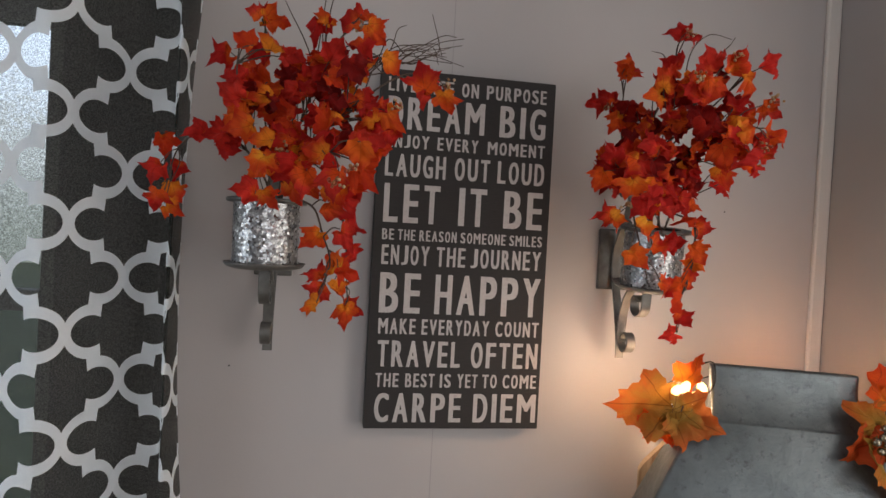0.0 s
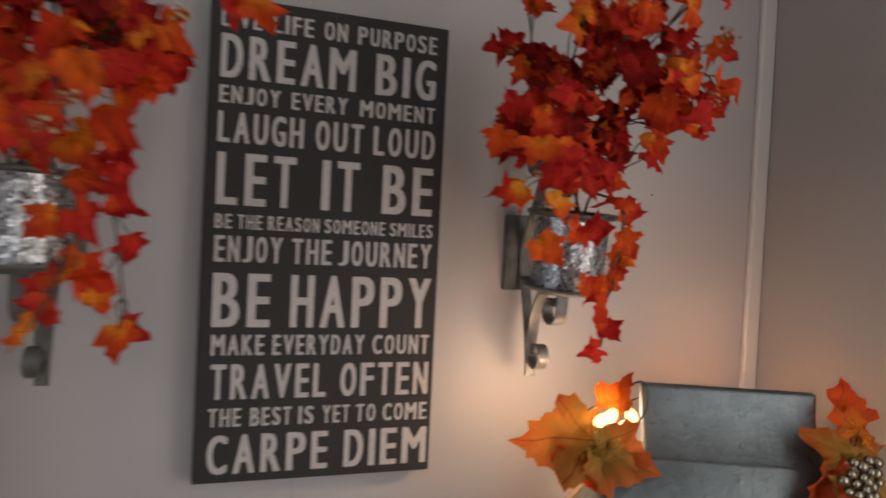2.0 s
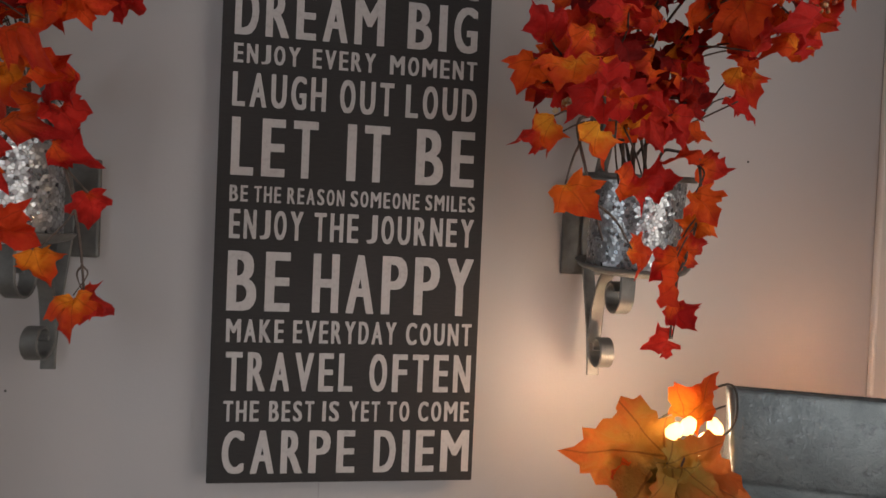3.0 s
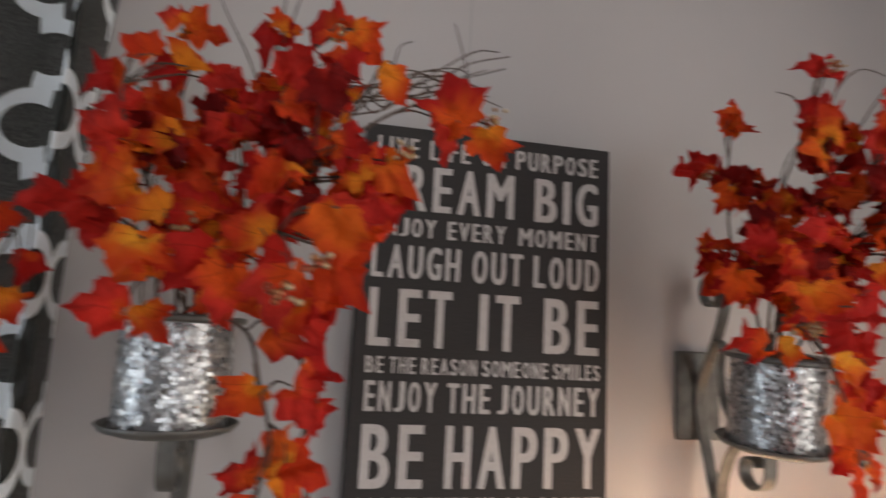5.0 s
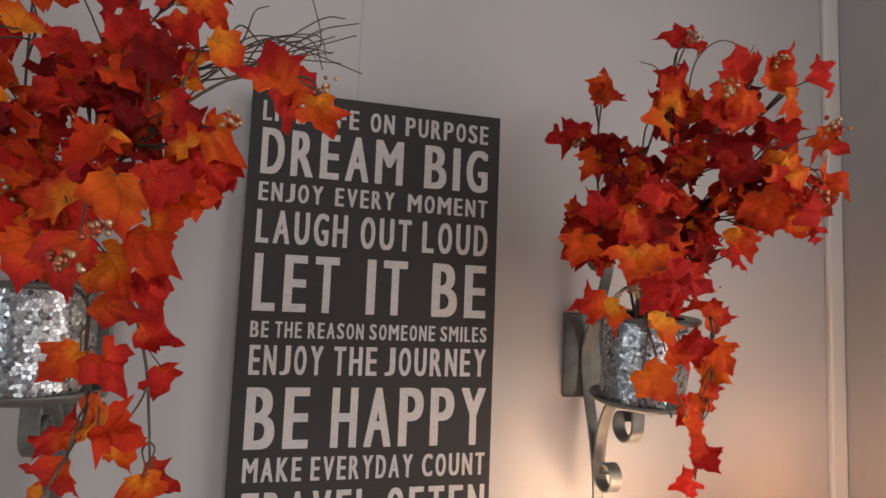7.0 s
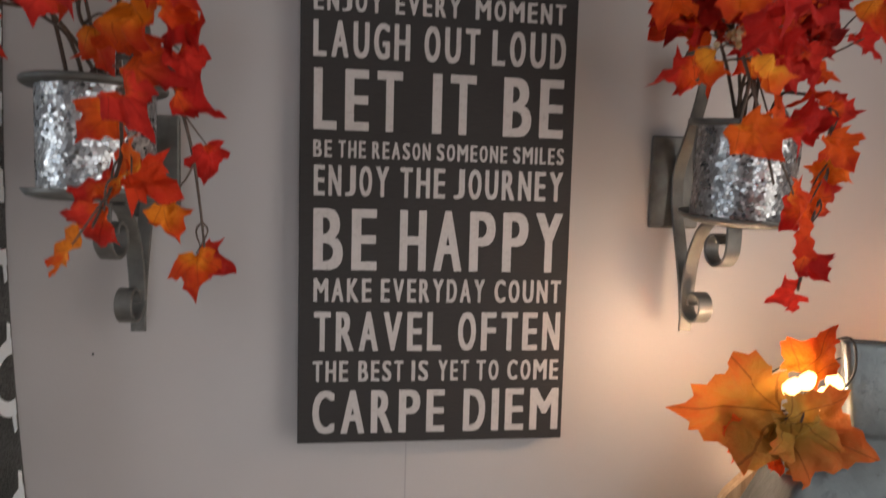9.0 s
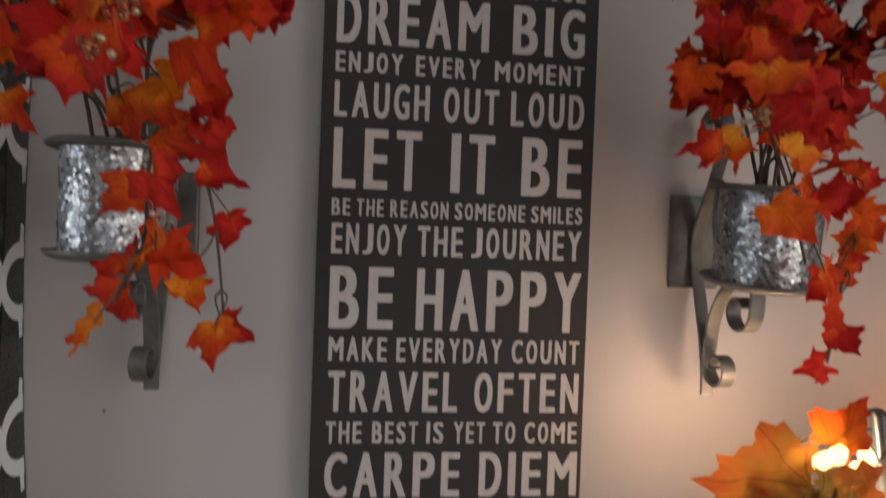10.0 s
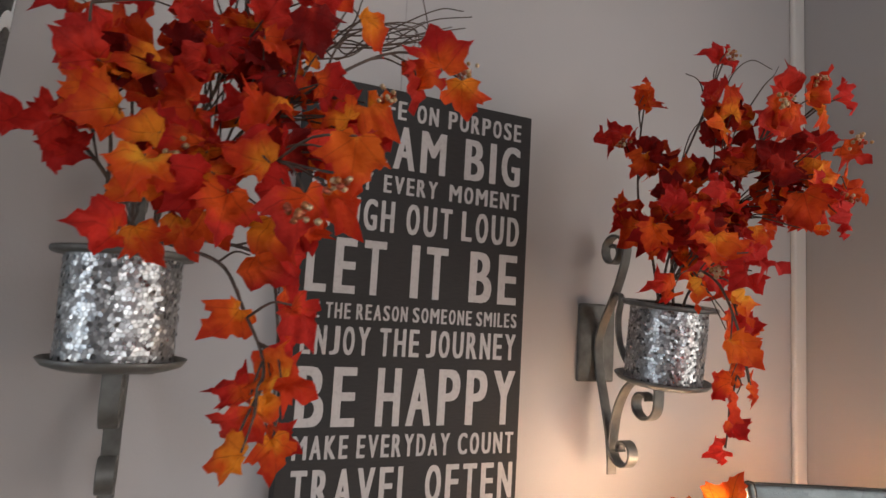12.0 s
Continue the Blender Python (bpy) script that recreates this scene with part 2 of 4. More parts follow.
def smooth_line(points, steps=6):
    """A Catmull-Rom line through the points."""
    q = [Vector(v) for v in points]
    q = [2 * q[0] - q[1], *q, 2 * q[-1] - q[-2]]
    out = []
    for i in range(1, len(q) - 2):
        a, b, c, d = q[i - 1:i + 3]
        for k in range(steps):
            s = k / steps
            out.append(0.5 * (2 * b + (c - a) * s + (2 * a - 5 * b + 4 * c - d) * s * s + (3 * b - a - 3 * c + d) * s ** 3))
    out.append(q[-2])
    return out


def add_tube(bm, line, r0, r1, sides=5):
    rings = []
    for i, p in enumerate(line):
        way = (line[min(i + 1, len(line) - 1)] - line[max(i - 1, 0)]).normalized()
        side = way.cross(Vector((0.31, 0.92, 0.24))).normalized()
        up = side.cross(way)
        r = r0 + (r1 - r0) * i / (len(line) - 1)
        rings.append([bm.verts.new(p + r * (math.cos(2 * math.pi * k / sides) * side + math.sin(2 * math.pi * k / sides) * up)) for k in range(sides)])
    for a, b in zip(rings, rings[1:]):
        for k in range(sides):
            bm.faces.new((a[k], a[(k + 1) % sides], b[(k + 1) % sides], b[k]))
    bm.faces.new(rings[0])
    bm.faces.new(rings[-1])
    return bm


def flat_bar(line, width, thick):
    """A flat iron bar bent in the y-z plane; line holds (out, height) pairs, out away from the wall."""
    pts = smooth_line([(0, -d, z) for d, z in line], 5)
    bm = bmesh.new()
    rings = []
    for i, p in enumerate(pts):
        way = (pts[min(i + 1, len(pts) - 1)] - pts[max(i - 1, 0)]).normalized()
        n = Vector((0, -way.z, way.y))
        w, h, c = width / 2, thick / 2, thick * 0.3
        rings.append([bm.verts.new(p + Vector((sx, 0, 0)) + sn * n) for sx, sn in ((-w + c, -h), (w - c, -h), (w, -h + c), (w, h - c), (w - c, h), (-w + c, h), (-w, h - c), (-w, -h + c))])
    for a, b in zip(rings, rings[1:]):
        for k in range(8):
            bm.faces.new((a[k], a[(k + 1) % 8], b[(k + 1) % 8], b[k]))
    bm.faces.new(rings[0])
    bm.faces.new(rings[-1])
    return bm


def curl(cx, cz, r0, r1, a0, a1, n=14):
    """(out, height) pairs of a spiral; angles in degrees."""
    return [(cx + (r0 + (r1 - r0) * i / n) * math.cos(radians(a0 + (a1 - a0) * i / n)), cz + (r0 + (r1 - r0) * i / n) * math.sin(radians(a0 + (a1 - a0) * i / n))) for i in range(n + 1)]


# ---- the room ----
EAST, WEST, SOUTH, TOP = 1.154, -2.2, -3.5, 2.55


def wall_with_opening(name, axis, at, thick, a0, a1, o0, o1, z0, z1, material, label):
    """A wall along x (axis 'x') or y, from a0 to a1, with one opening o0..o1, z0..z1 right through it."""
    bm = bmesh.new()
    for u0, u1, h0, h1 in ((a0, o0, 0, TOP), (o1, a1, 0, TOP), (o0, o1, 0, z0), (o0, o1, z1, TOP)):
        if axis == "x":
            add_box(bm, u0, at, h0, u1, at + thick, h1)
        else:
            add_box(bm, at, u0, h0, at + thick, u1, h1)
    return tagged(part(name, bm, material), label, "wall", kind="structure")


wall_with_opening("wall_north", "x", 0.0, 0.14, WEST, EAST, -1.35, -0.44, 0.85, 2.01, WALL, "painted taupe wall with faint panel seams")
wall_with_opening("wall_south", "x", SOUTH - 0.14, 0.14, WEST, EAST, 0.15, 1.05, 0.9, 2.2, WALL, "painted taupe wall with a window opening")
wall_with_opening("wall_east", "y", EAST, 0.14, SOUTH - 0.14, 0.14, -1.65, -0.65, 0.85, 2.15, WALL_EAST, "darker painted side wall with a window opening")
wall_with_opening("wall_west", "y", WEST - 0.14, 0.14, SOUTH - 0.14, 0.14, -1.8, -0.5, 0.65, 2.15, WALL, "painted taupe side wall with a window opening")
tagged(part("floor", box(WEST, SOUTH, -0.1, EAST, 0, 0), WOODFLOOR), "brown wooden floor", "floor", kind="structure")
tagged(part("ceiling", box(WEST - 0.14, SOUTH - 0.14, TOP, EAST + 0.14, 0.14, TOP + 0.1), CEILING), "plain white ceiling", "ceiling", kind="structure")
tagged(part("ground", box(-400, -400, -0.6, 400, 400, -0.5), GRASS), "green lawn outside", "lawn", kind="structure")


# self-lit sheet that brightens the view through the curtain
tagged(part("backdrop", box(-60, 30, -0.5, 40, 31, 13.0), GLOWING_WOODS), "glowing backdrop of far pale bare woods", "woods", kind="structure")


def corner_strip():
    bm = bmesh.new()
    add_box(bm, EAST - 0.034, -0.012, 0.0, EAST - 0.001, -0.0002, TOP, 0.004)
    return tagged(part("trim_corner", bm, WHITE), "white painted wooden corner trim strip", "trim", kind="structure")


corner_strip()
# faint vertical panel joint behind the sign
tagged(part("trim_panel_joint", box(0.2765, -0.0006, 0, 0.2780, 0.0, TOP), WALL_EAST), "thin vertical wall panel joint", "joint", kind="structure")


def nail_hole(x, z):
    bm = lathe([(0.0001, 0.0), (0.0016, 0.0), (0.0016, 0.0005), (0.0001, 0.0007)], 10)
    ob = tagged(part("nail_hole", bm, HOLE), "tiny dark nail hole in the painted wall", "hole", "nail holes in the wall")
    ob.matrix_world = pose(x, 0.0, z, 90)


nail_hole(-0.126, 1.326)
nail_hole(0.900, 1.683)


def window(name, axis_y, x0, x1, z0, z1, label, along_y=False):
    w = thing(name, ((x0 + x1) / 2, axis_y, z0), label, "window", kind="structure")
    if along_y:
        w.location, w.rotation_euler = (axis_y, (x0 + x1) / 2, z0), (0, 0, math.pi / 2)
    dx = (x1 - x0) / 2
    h = z1 - z0
    bm = bmesh.new()
    for a, b, c, d in ((-dx, -dx + 0.05, 0, h), (dx - 0.05, dx, 0, h), (-dx + 0.05, dx - 0.05, 0, 0.05), (-dx + 0.05, dx - 0.05, h - 0.05, h), (-dx + 0.05, dx - 0.05, h / 2 - 0.02, h / 2 + 0.02)):
        add_box(bm, a, -0.025, c, b, 0.025, d, 0.003)
    part("window_frame", bm, WHITE, w)
    for c, d in ((0.05, h / 2 - 0.02), (h / 2 + 0.02, h - 0.05)):
        pane = part("pane", box(-dx + 0.05, -0.002, c, dx - 0.05, 0.002, d), GLASS, w)
        pane.visible_shadow = False


window("window_1", 0.085, -1.35, -0.44, 0.85, 2.01, "white framed window behind the curtain")
window("window_4", EAST + 0.09, -1.65, -0.65, 0.85, 2.15, "white framed side window", True)
window("window_3", WEST - 0.07, -1.8, -0.5, 0.65, 2.15, "white framed side window", True)
window("window_2", SOUTH - 0.07, 0.15, 1.05, 0.9, 2.2, "white framed window across the room")


# ---- curtain ----
FOLDS = smooth_line([(x, y, 0) for x, y in ((-0.204, -0.004), (-0.205, -0.045), (-0.208, -0.080), (-0.214, -0.097), (-0.224, -0.068), (-0.233, -0.032), (-0.246, -0.017), (-0.282, -0.011), (-0.322, -0.014), (-0.348, -0.046), (-0.378, -0.090), (-0.420, -0.112), (-0.468, -0.092), (-0.530, -0.096), (-0.600, -0.095), (-0.680, -0.090), (-0.810, -0.080))], 12)
RUN = [0.0]
for a, b in zip(FOLDS, FOLDS[1:]):
    RUN.append(RUN[-1] + (b - a).length)


def curtain_point(u, z):
    """u runs along the cloth from its edge at the wall leftwards; gives the place on the cloth."""
    x, y = np.interp(u, RUN, [v.x for v in FOLDS]), np.interp(u, RUN, [v.y for v in FOLDS])
    bow = max(-0.3, 1 - ((z - 1.57) / 0.45) ** 2)
    sway = -0.019 * max(0.0, 1 - u / 0.17) * bow + 0.002 * math.sin(z * 4.0 + u * 9)
    return Vector((x + sway, min(-0.003, y + 0.002 * math.sin(z * 5.5 + u * 25)), z))


def curtain():
    c = thing("curtain", (-0.5, -0.05, 0.05), "charcoal cotton curtain with a white quatrefoil lattice print", "curtain")
    m = Matrix.Translation((0.5, 0.05, -0.05))
    z0, z1, width = 0.08, 2.40, RUN[-1]
    bm = bmesh.new()
    us = [width * i / 150 for i in range(151)]
    zs = [z0 + (z1 - z0) * i / 50 for i in range(51)]
    grid = [[bm.verts.new(m @ curtain_point(u, z)) for z in zs] for u in us]
    for a, b in zip(grid, grid[1:]):
        for k in range(50):
            bm.faces.new((a[k], a[k + 1], b[k + 1], b[k]))
    part("panel", bm, CLOTH_DARK, c, smooth=True)
    # the print: rings round the lobes that meet at every crossing of the lattice
    bm = bmesh.new()
    col, half, reach, tip = 0.102, 0.0942, 0.043, 0.065

    def on_cloth(u, z, lift):
        p = curtain_point(u, z)
        t = curtain_point(u + 0.001, z) - curtain_point(u - 0.001, z)
        n = Vector((-t.y, t.x, 0)).normalized()
        return m @ (p + n * (lift if n.y < 0 or (abs(n.y) < 0.3 and n.x > 0) else -lift))

    def lobe(cu, cz, side):
        """A round bracket that opens sideways; its ends stop flat against the next one above and below."""
        rows = []
        for q in range(-16, 17):
            a = radians(124) * q / 16
            inner = (reach - 0.034 * math.cos(a), 0.0285 * math.sin(a))
            if abs(a) <= math.pi / 2:
                outer = (reach - 0.047 * math.cos(a), (half / 2 + 0.0012) * math.sin(a))
            else:
                f = (abs(a) - math.pi / 2) / (radians(124) - math.pi / 2)
                outer = (reach + (tip - reach) * f, math.copysign(half / 2 + 0.0012, a))
            rows.append([(cu + side * (i + (o - i) * f), cz + j + (p - j) * f) for f in (0, 0.5, 1) for (i, j), (o, p) in ((inner, outer),)])
        keep = [all(0.003 < u < width - 0.003 and z0 < z < z1 for u, z in row) for row in rows]
        verts = [[bm.verts.new(on_cloth(u, z, 0.0012 + 0.0003 * (side > 0))) for u, z in row] if k else None for row, k in zip(rows, keep)]
        for v, w in zip(verts, verts[1:]):
            if v and w:
                for k in (0, 1):
                    bm.faces.new((v[k], w[k], w[k + 1], v[k + 1]))

    first = float(np.interp(0.322, [-v.x for v in FOLDS], RUN)) - 0.002
    for i in range(-3, 9):
        for k in range(-1, 14):
            for side in (-1, 1):
                lobe(first + i * col, 0.170 + k * 2 * half + (half if i % 2 else 0.0), side)
    part("printed_lattice", bm, CLOTH_WHITE, c, "white printed lattice", smooth=True)
    part("curtain_rod", add_tube(bmesh.new(), [m @ Vector((-1.6, -0.06, 2.40)), m @ Vector((-0.15, -0.06, 2.40))], 0.010, 0.010, 12), IRON, c, "dark metal rod")


curtain()


# ---- the box sign ----
SIGN_X0, SIGN_X1, SIGN_Z0, SIGN_Z1, SIGN_Y = 0.134, 0.486, 1.215, 1.914, -0.035
LINES = (
    (1.871, 0.027, (("LIVE", 0.149, 0.204), ("LIFE", 0.220, 0.277), ("ON", 0.293, 0.327), ("PURPOSE", 0.343, 0.467))),
    (1.799, 0.062, (("DREAM", 0.150, 0.342), ("BIG", 0.373, 0.468))),
    (1.763, 0.025, (("ENJOY", 0.150, 0.234), ("EVERY", 0.250, 0.332), ("MOMENT", 0.351, 0.469))),
    (1.707, 0.044, (("LAUGH", 0.150, 0.269), ("OUT", 0.287, 0.358), ("LOUD", 0.374, 0.471))),
    (1.618, 0.075, (("LET", 0.151, 0.261), ("IT", 0.299, 0.355), ("BE", 0.391, 0.471))),
    (1.584, 0.021, (("BE", 0.151, 0.174), ("THE", 0.182, 0.216), ("REASON", 0.224, 0.298), ("SOMEONE", 0.306, 0.398), ("SMILES", 0.406, 0.474))),
    (1.536, 0.038, (("ENJOY", 0.152, 0.246), ("THE", 0.260, 0.318), ("JOURNEY", 0.329, 0.474))),
    (1.442, 0.078, (("BE", 0.152, 0.232), ("HAPPY", 0.261, 0.476))),
    (1.401, 0.030, (("MAKE", 0.153, 0.226), ("EVERYDAY", 0.238, 0.374), ("COUNT", 0.387, 0.477))),
    (1.337, 0.051, (("TRAVEL", 0.154, 0.318), ("OFTEN", 0.340, 0.478))),
    (1.297, 0.027, (("THE", 0.153, 0.198), ("BEST", 0.211, 0.269), ("IS", 0.280, 0.302), ("YET", 0.315, 0.356), ("TO", 0.366, 0.396), ("COME", 0.408, 0.478))),
    (1.228, 0.057, (("CARPE", 0.153, 0.325), ("DIEM", 0.350, 0.480))),
)


GLYPHS = {}
GLYPH_WIDTH = {"I": 0.165, "E": 0.43, "F": 0.42, "L": 0.41, "T": 0.46, "M": 0.66, "A": 0.54, "V": 0.53, "Y": 0.53, "J": 0.42, "S": 0.47, "K": 0.53}


def glyph(letter):
    """Vertices (0..1 wide, 0..1 high) and faces of one capital of the built-in font."""
    if letter not in GLYPHS:
        cu = bpy.data.curves.new("lettering", "FONT")
        cu.body, cu.size, cu.resolution_u = letter, 1.0, 4
        tmp = new("lettering", cu)
        bpy.context.view_layer.update()
        me = bpy.data.meshes.new_from_object(tmp.evaluated_get(bpy.context.evaluated_depsgraph_get()))
        bpy.data.objects.remove(tmp)
        co = np.array([v.co[:2] for v in me.vertices])
        lo, hi = co.min(0), co.max(0)
        GLYPHS[letter] = ((co - lo) / (hi - lo), [tuple(f.vertices) for f in me.polygons])
        bpy.data.meshes.remove(me)
    return GLYPHS[letter]


def word_mesh(text, x0, x1, z0, height):
    """The word in bold condensed capitals, fitted into its width and height on the sign's face."""
    widths = [GLYPH_WIDTH.get(c, 0.50) for c in text]
    gap = 0.145
    unit = (x1 - x0) / (sum(widths) + gap * (len(text) - 1))
    bold, rise = 0.036 * unit, 0.008 * height
    verts, faces = [], []
    x = x0
    for c, w in zip(text, widths):
        co, polys = glyph(c)
        for k, (shift, lift) in enumerate(((-bold, 0), (-bold * 0.5, rise), (0, 0), (0, -rise), (bold * 0.5, rise), (bold, 0), (bold, -rise), (-bold, -rise), (-bold, rise), (bold, rise), (bold * 0.5, 0), (-bold * 0.5, 0))):
            n = len(verts)
            y = SIGN_Y - 0.0004 - 0.00005 * k
            verts += [(x + bold + u * (w * unit - 2 * bold) + shift, y, z0 + rise + v * (height - 2 * rise) + lift) for u, v in co]
            faces += [tuple(i + n for i in f) for f in polys]
        x += (w + gap) * unit
    me = bpy.data.meshes.new("lettering")
    me.from_pydata(verts, [], faces)
    me.materials.append(LETTER)
    return me


def box_sign():
    s = thing("box_sign", (0.31, 0.0, SIGN_Z0), "charcoal wooden box sign with off-white motto lettering", "sign")
    m = Matrix.Translation((-0.31, 0, -SIGN_Z0))
    bm = box(SIGN_X0, SIGN_Y, SIGN_Z0, SIGN_X1, -0.001, SIGN_Z1, 0.0015)
    bm.transform(m)
    part("box", bm, SIGN_DARK, s)
    for z, h, words in LINES:
        for text, x0, x1 in words:
            me = word_mesh(text, x0, x1, z, h)
            me.transform(m)
            new("lettering", me).parent = s


box_sign()


# ---- wall sconces and mosaic cups ----
TRAY_OUT, TRAY_Z = 0.158, 1.528


def sconce(x, sag):
    s = thing("wall_sconce", (x, 0, 1.50), "pewter iron scroll candle sconce fixed to the wall", "sconce", "pair of wall sconces")
    m = Matrix.Translation((0, 0, -1.50))
    def add(name, bm, smooth=False):
        bm.transform(m)
        part(name, bm, IRON, s, smooth=smooth)
    add("back_plate", box(-0.036, -0.008, 1.503, 0.036, -0.0005, 1.631, 0.003))
    add("main_bar", flat_bar(list(reversed(curl(0.046, 1.716, 0.030, 0.009, 0, 480))) + [(0.066, 1.680), (0.047, 1.640), (0.022, 1.597), (0.0125, 1.567), (0.017, 1.525), (0.032, 1.475), (0.045, 1.430), (0.052, 1.390), (0.053, 1.367)], 0.0175, 0.0042))
    add("lower_scroll", flat_bar([(0.115, 1.521), (0.086, 1.505), (0.064, 1.468), (0.056, 1.430)] + curl(0.082, 1.408, 0.027, 0.009, 180, 560), 0.019, 0.0040))
    add("tray_scroll", flat_bar([(0.150, 1.521), (0.152, 1.505)] + curl(0.124, 1.486, 0.028, 0.010, 10, -340), 0.019, 0.0040))
    add("cup_brace", flat_bar([(0.046, 1.640), (0.056, 1.648), (0.066, 1.640), (0.060, 1.610), (0.064, 1.575), (0.080, 1.545), (0.104, 1.526)], 0.012, 0.0035))
    tray = lathe([(0.0005, 0.0), (0.050, 0.0), (0.062, 0.004), (0.0672, 0.0105), (0.0660, 0.0115), (0.060, 0.0062), (0.049, 0.0030), (0.0005, 0.0030)], 56)
    tray.transform(pose(0, -0.09, TRAY_Z - 0.004, sag) @ Matrix.Translation((0, 0.09 - TRAY_OUT, 0)))
    add("tray", tray, True)
    return s


def mosaic(radius, z0, z1, seed):
    """Irregular mirror chips laid round a cylinder: cells of scattered points, shrunk and tipped a little."""
    rnd = random.Random(seed)
    turn = 2 * math.pi * radius
    step = 0.0042
    pts = []
    rows = int((z1 - z0) / step)
    cols = int(turn / step)
    for j in range(-1, rows + 1):
        for i in range(cols):
            pts.append(((i + 0.5 * (j % 2) + rnd.uniform(-0.42, 0.42)) * step, z0 + (j + 0.5 + rnd.uniform(-0.42, 0.42)) * step))
    cell = {}
    for k, (u, z) in enumerate(pts):
        for shift in (-turn, 0, turn):
            cell.setdefault((math.floor((u + shift) / 0.013), math.floor(z / 0.013)), []).append((u + shift, z))
    bm = bmesh.new()
    for u, z in pts:
        poly = [(u - 0.012, max(z - 0.012, z0)), (u + 0.012, max(z - 0.012, z0)), (u + 0.012, min(z + 0.012, z1)), (u - 0.012, min(z + 0.012, z1))]
        gi, gj = math.floor(u / 0.013), math.floor(z / 0.013)
        for di in (-1, 0, 1):
            for dj in (-1, 0, 1):
                for (a, b) in cell.get((gi + di, gj + dj), ()):
                    du, dz = a - u, b - z
                    d = math.hypot(du, dz)
                    if d < 1e-6 or not poly:
                        continue
                    limit = d / 2 - 0.00028
                    out = []
                    for q in range(len(poly)):
                        p0, p1 = poly[q - 1], poly[q]
                        s0 = ((p0[0] - u) * du + (p0[1] - z) * dz) / d - limit
                        s1 = ((p1[0] - u) * du + (p1[1] - z) * dz) / d - limit
                        if (s0 < 0) != (s1 < 0):
                            f = s0 / (s0 - s1)
                            out.append((p0[0] + f * (p1[0] - p0[0]), p0[1] + f * (p1[1] - p0[1])))
                        if s1 < 0:
                            out.append(p1)
                    poly = out
        if len(poly) < 3 or max(q[1] for q in poly) - min(q[1] for q in poly) < 0.001:
            continue
        tip_u, tip_z = rnd.gauss(0, 0.10), rnd.gauss(0, 0.10)
        ring = []
        for a, b in poly:
            rr = radius + 0.0009 + (a - u) * tip_u + (b - z) * tip_z
            ang = u / radius
            tangent = a - u
            ring.append(bm.verts.new((rr * math.cos(ang) - tangent * math.sin(ang), rr * math.sin(ang) + tangent * math.cos(ang), b)))
        bm.faces.new(ring)
    return bm


def mosaic_cup(x, seed, sag):
    c = thing("candle_cup", (x, -TRAY_OUT, TRAY_Z), "silver mirror mosaic candle cup standing on the sconce tray", "candle holder", "pair of mosaic cups")
    c.matrix_world = pose(x, -0.09, TRAY_Z, sag) @ Matrix.Translation((0, 0.09 - TRAY_OUT, 0))
    core = part("core", lathe([(0.0005, 0.0), (0.0525, 0.0), (0.0525, 0.106), (0.047, 0.106), (0.047, 0.085), (0.0005, 0.085)], 64), GROUT, c, smooth=False)
    tagged(part("mosaic", mosaic(0.0527, 0.001, 0.105, seed), SILVER, core, "silver mirror chips"), kind="stuff")
    part("rim", lathe([(0.046, 0.1065), (0.0635, 0.1060), (0.0660, 0.1080), (0.0664, 0.1110), (0.0652, 0.1128), (0.0610, 0.1118), (0.046, 0.1122)], 64), IRON, c, "grey metal rim", smooth=True)


for sx, seed, sag in ((-0.052, 3, 0.0), (0.646, 8, 6.5)):
    sconce(sx, sag)
    mosaic_cup(sx, seed, sag)


# ---- leaves ----
def leaf_outline():
    """Half of a maple leaf, stem at the origin, tip towards +y, 1 long."""
    half = [(0.03, 0.0), (0.13, -0.10), (0.25, -0.08), (0.42, -0.01), (0.37, 0.09), (0.43, 0.17), (0.52, 0.26), (0.65, 0.43), (0.50, 0.44), (0.44, 0.52), (0.34, 0.50), (0.29, 0.57), (0.29, 0.70), (0.18, 0.77), (0.09, 0.87), (0.0, 1.03)]
    return half + [(-x * 0.97, y * 0.985) for x, y in reversed(half[:-1])]


def maple_outline():
    """A larger leaf with deep, toothed lobes, stem at the origin, tip towards +y, 1 long."""
    half = [(0.02, 0.0), (0.10, -0.05), (0.17, -0.13), (0.22, -0.08), (0.32, -0.11), (0.45, -0.13), (0.42, -0.03), (0.40, 0.05), (0.50, 0.09), (0.55, 0.17), (0.72, 0.26), (0.65, 0.34), (0.68, 0.42), (0.54, 0.46), (0.46, 0.47), (0.40, 0.53), (0.40, 0.62), (0.29, 0.68), (0.28, 0.78), (0.15, 0.80), (0.08, 0.90), (0.0, 1.04)]
    half = [(x * 0.84, y) for x, y in half]
    return half + [(-x * 0.96, y * 1.02) for x, y in reversed(half[:-1])]


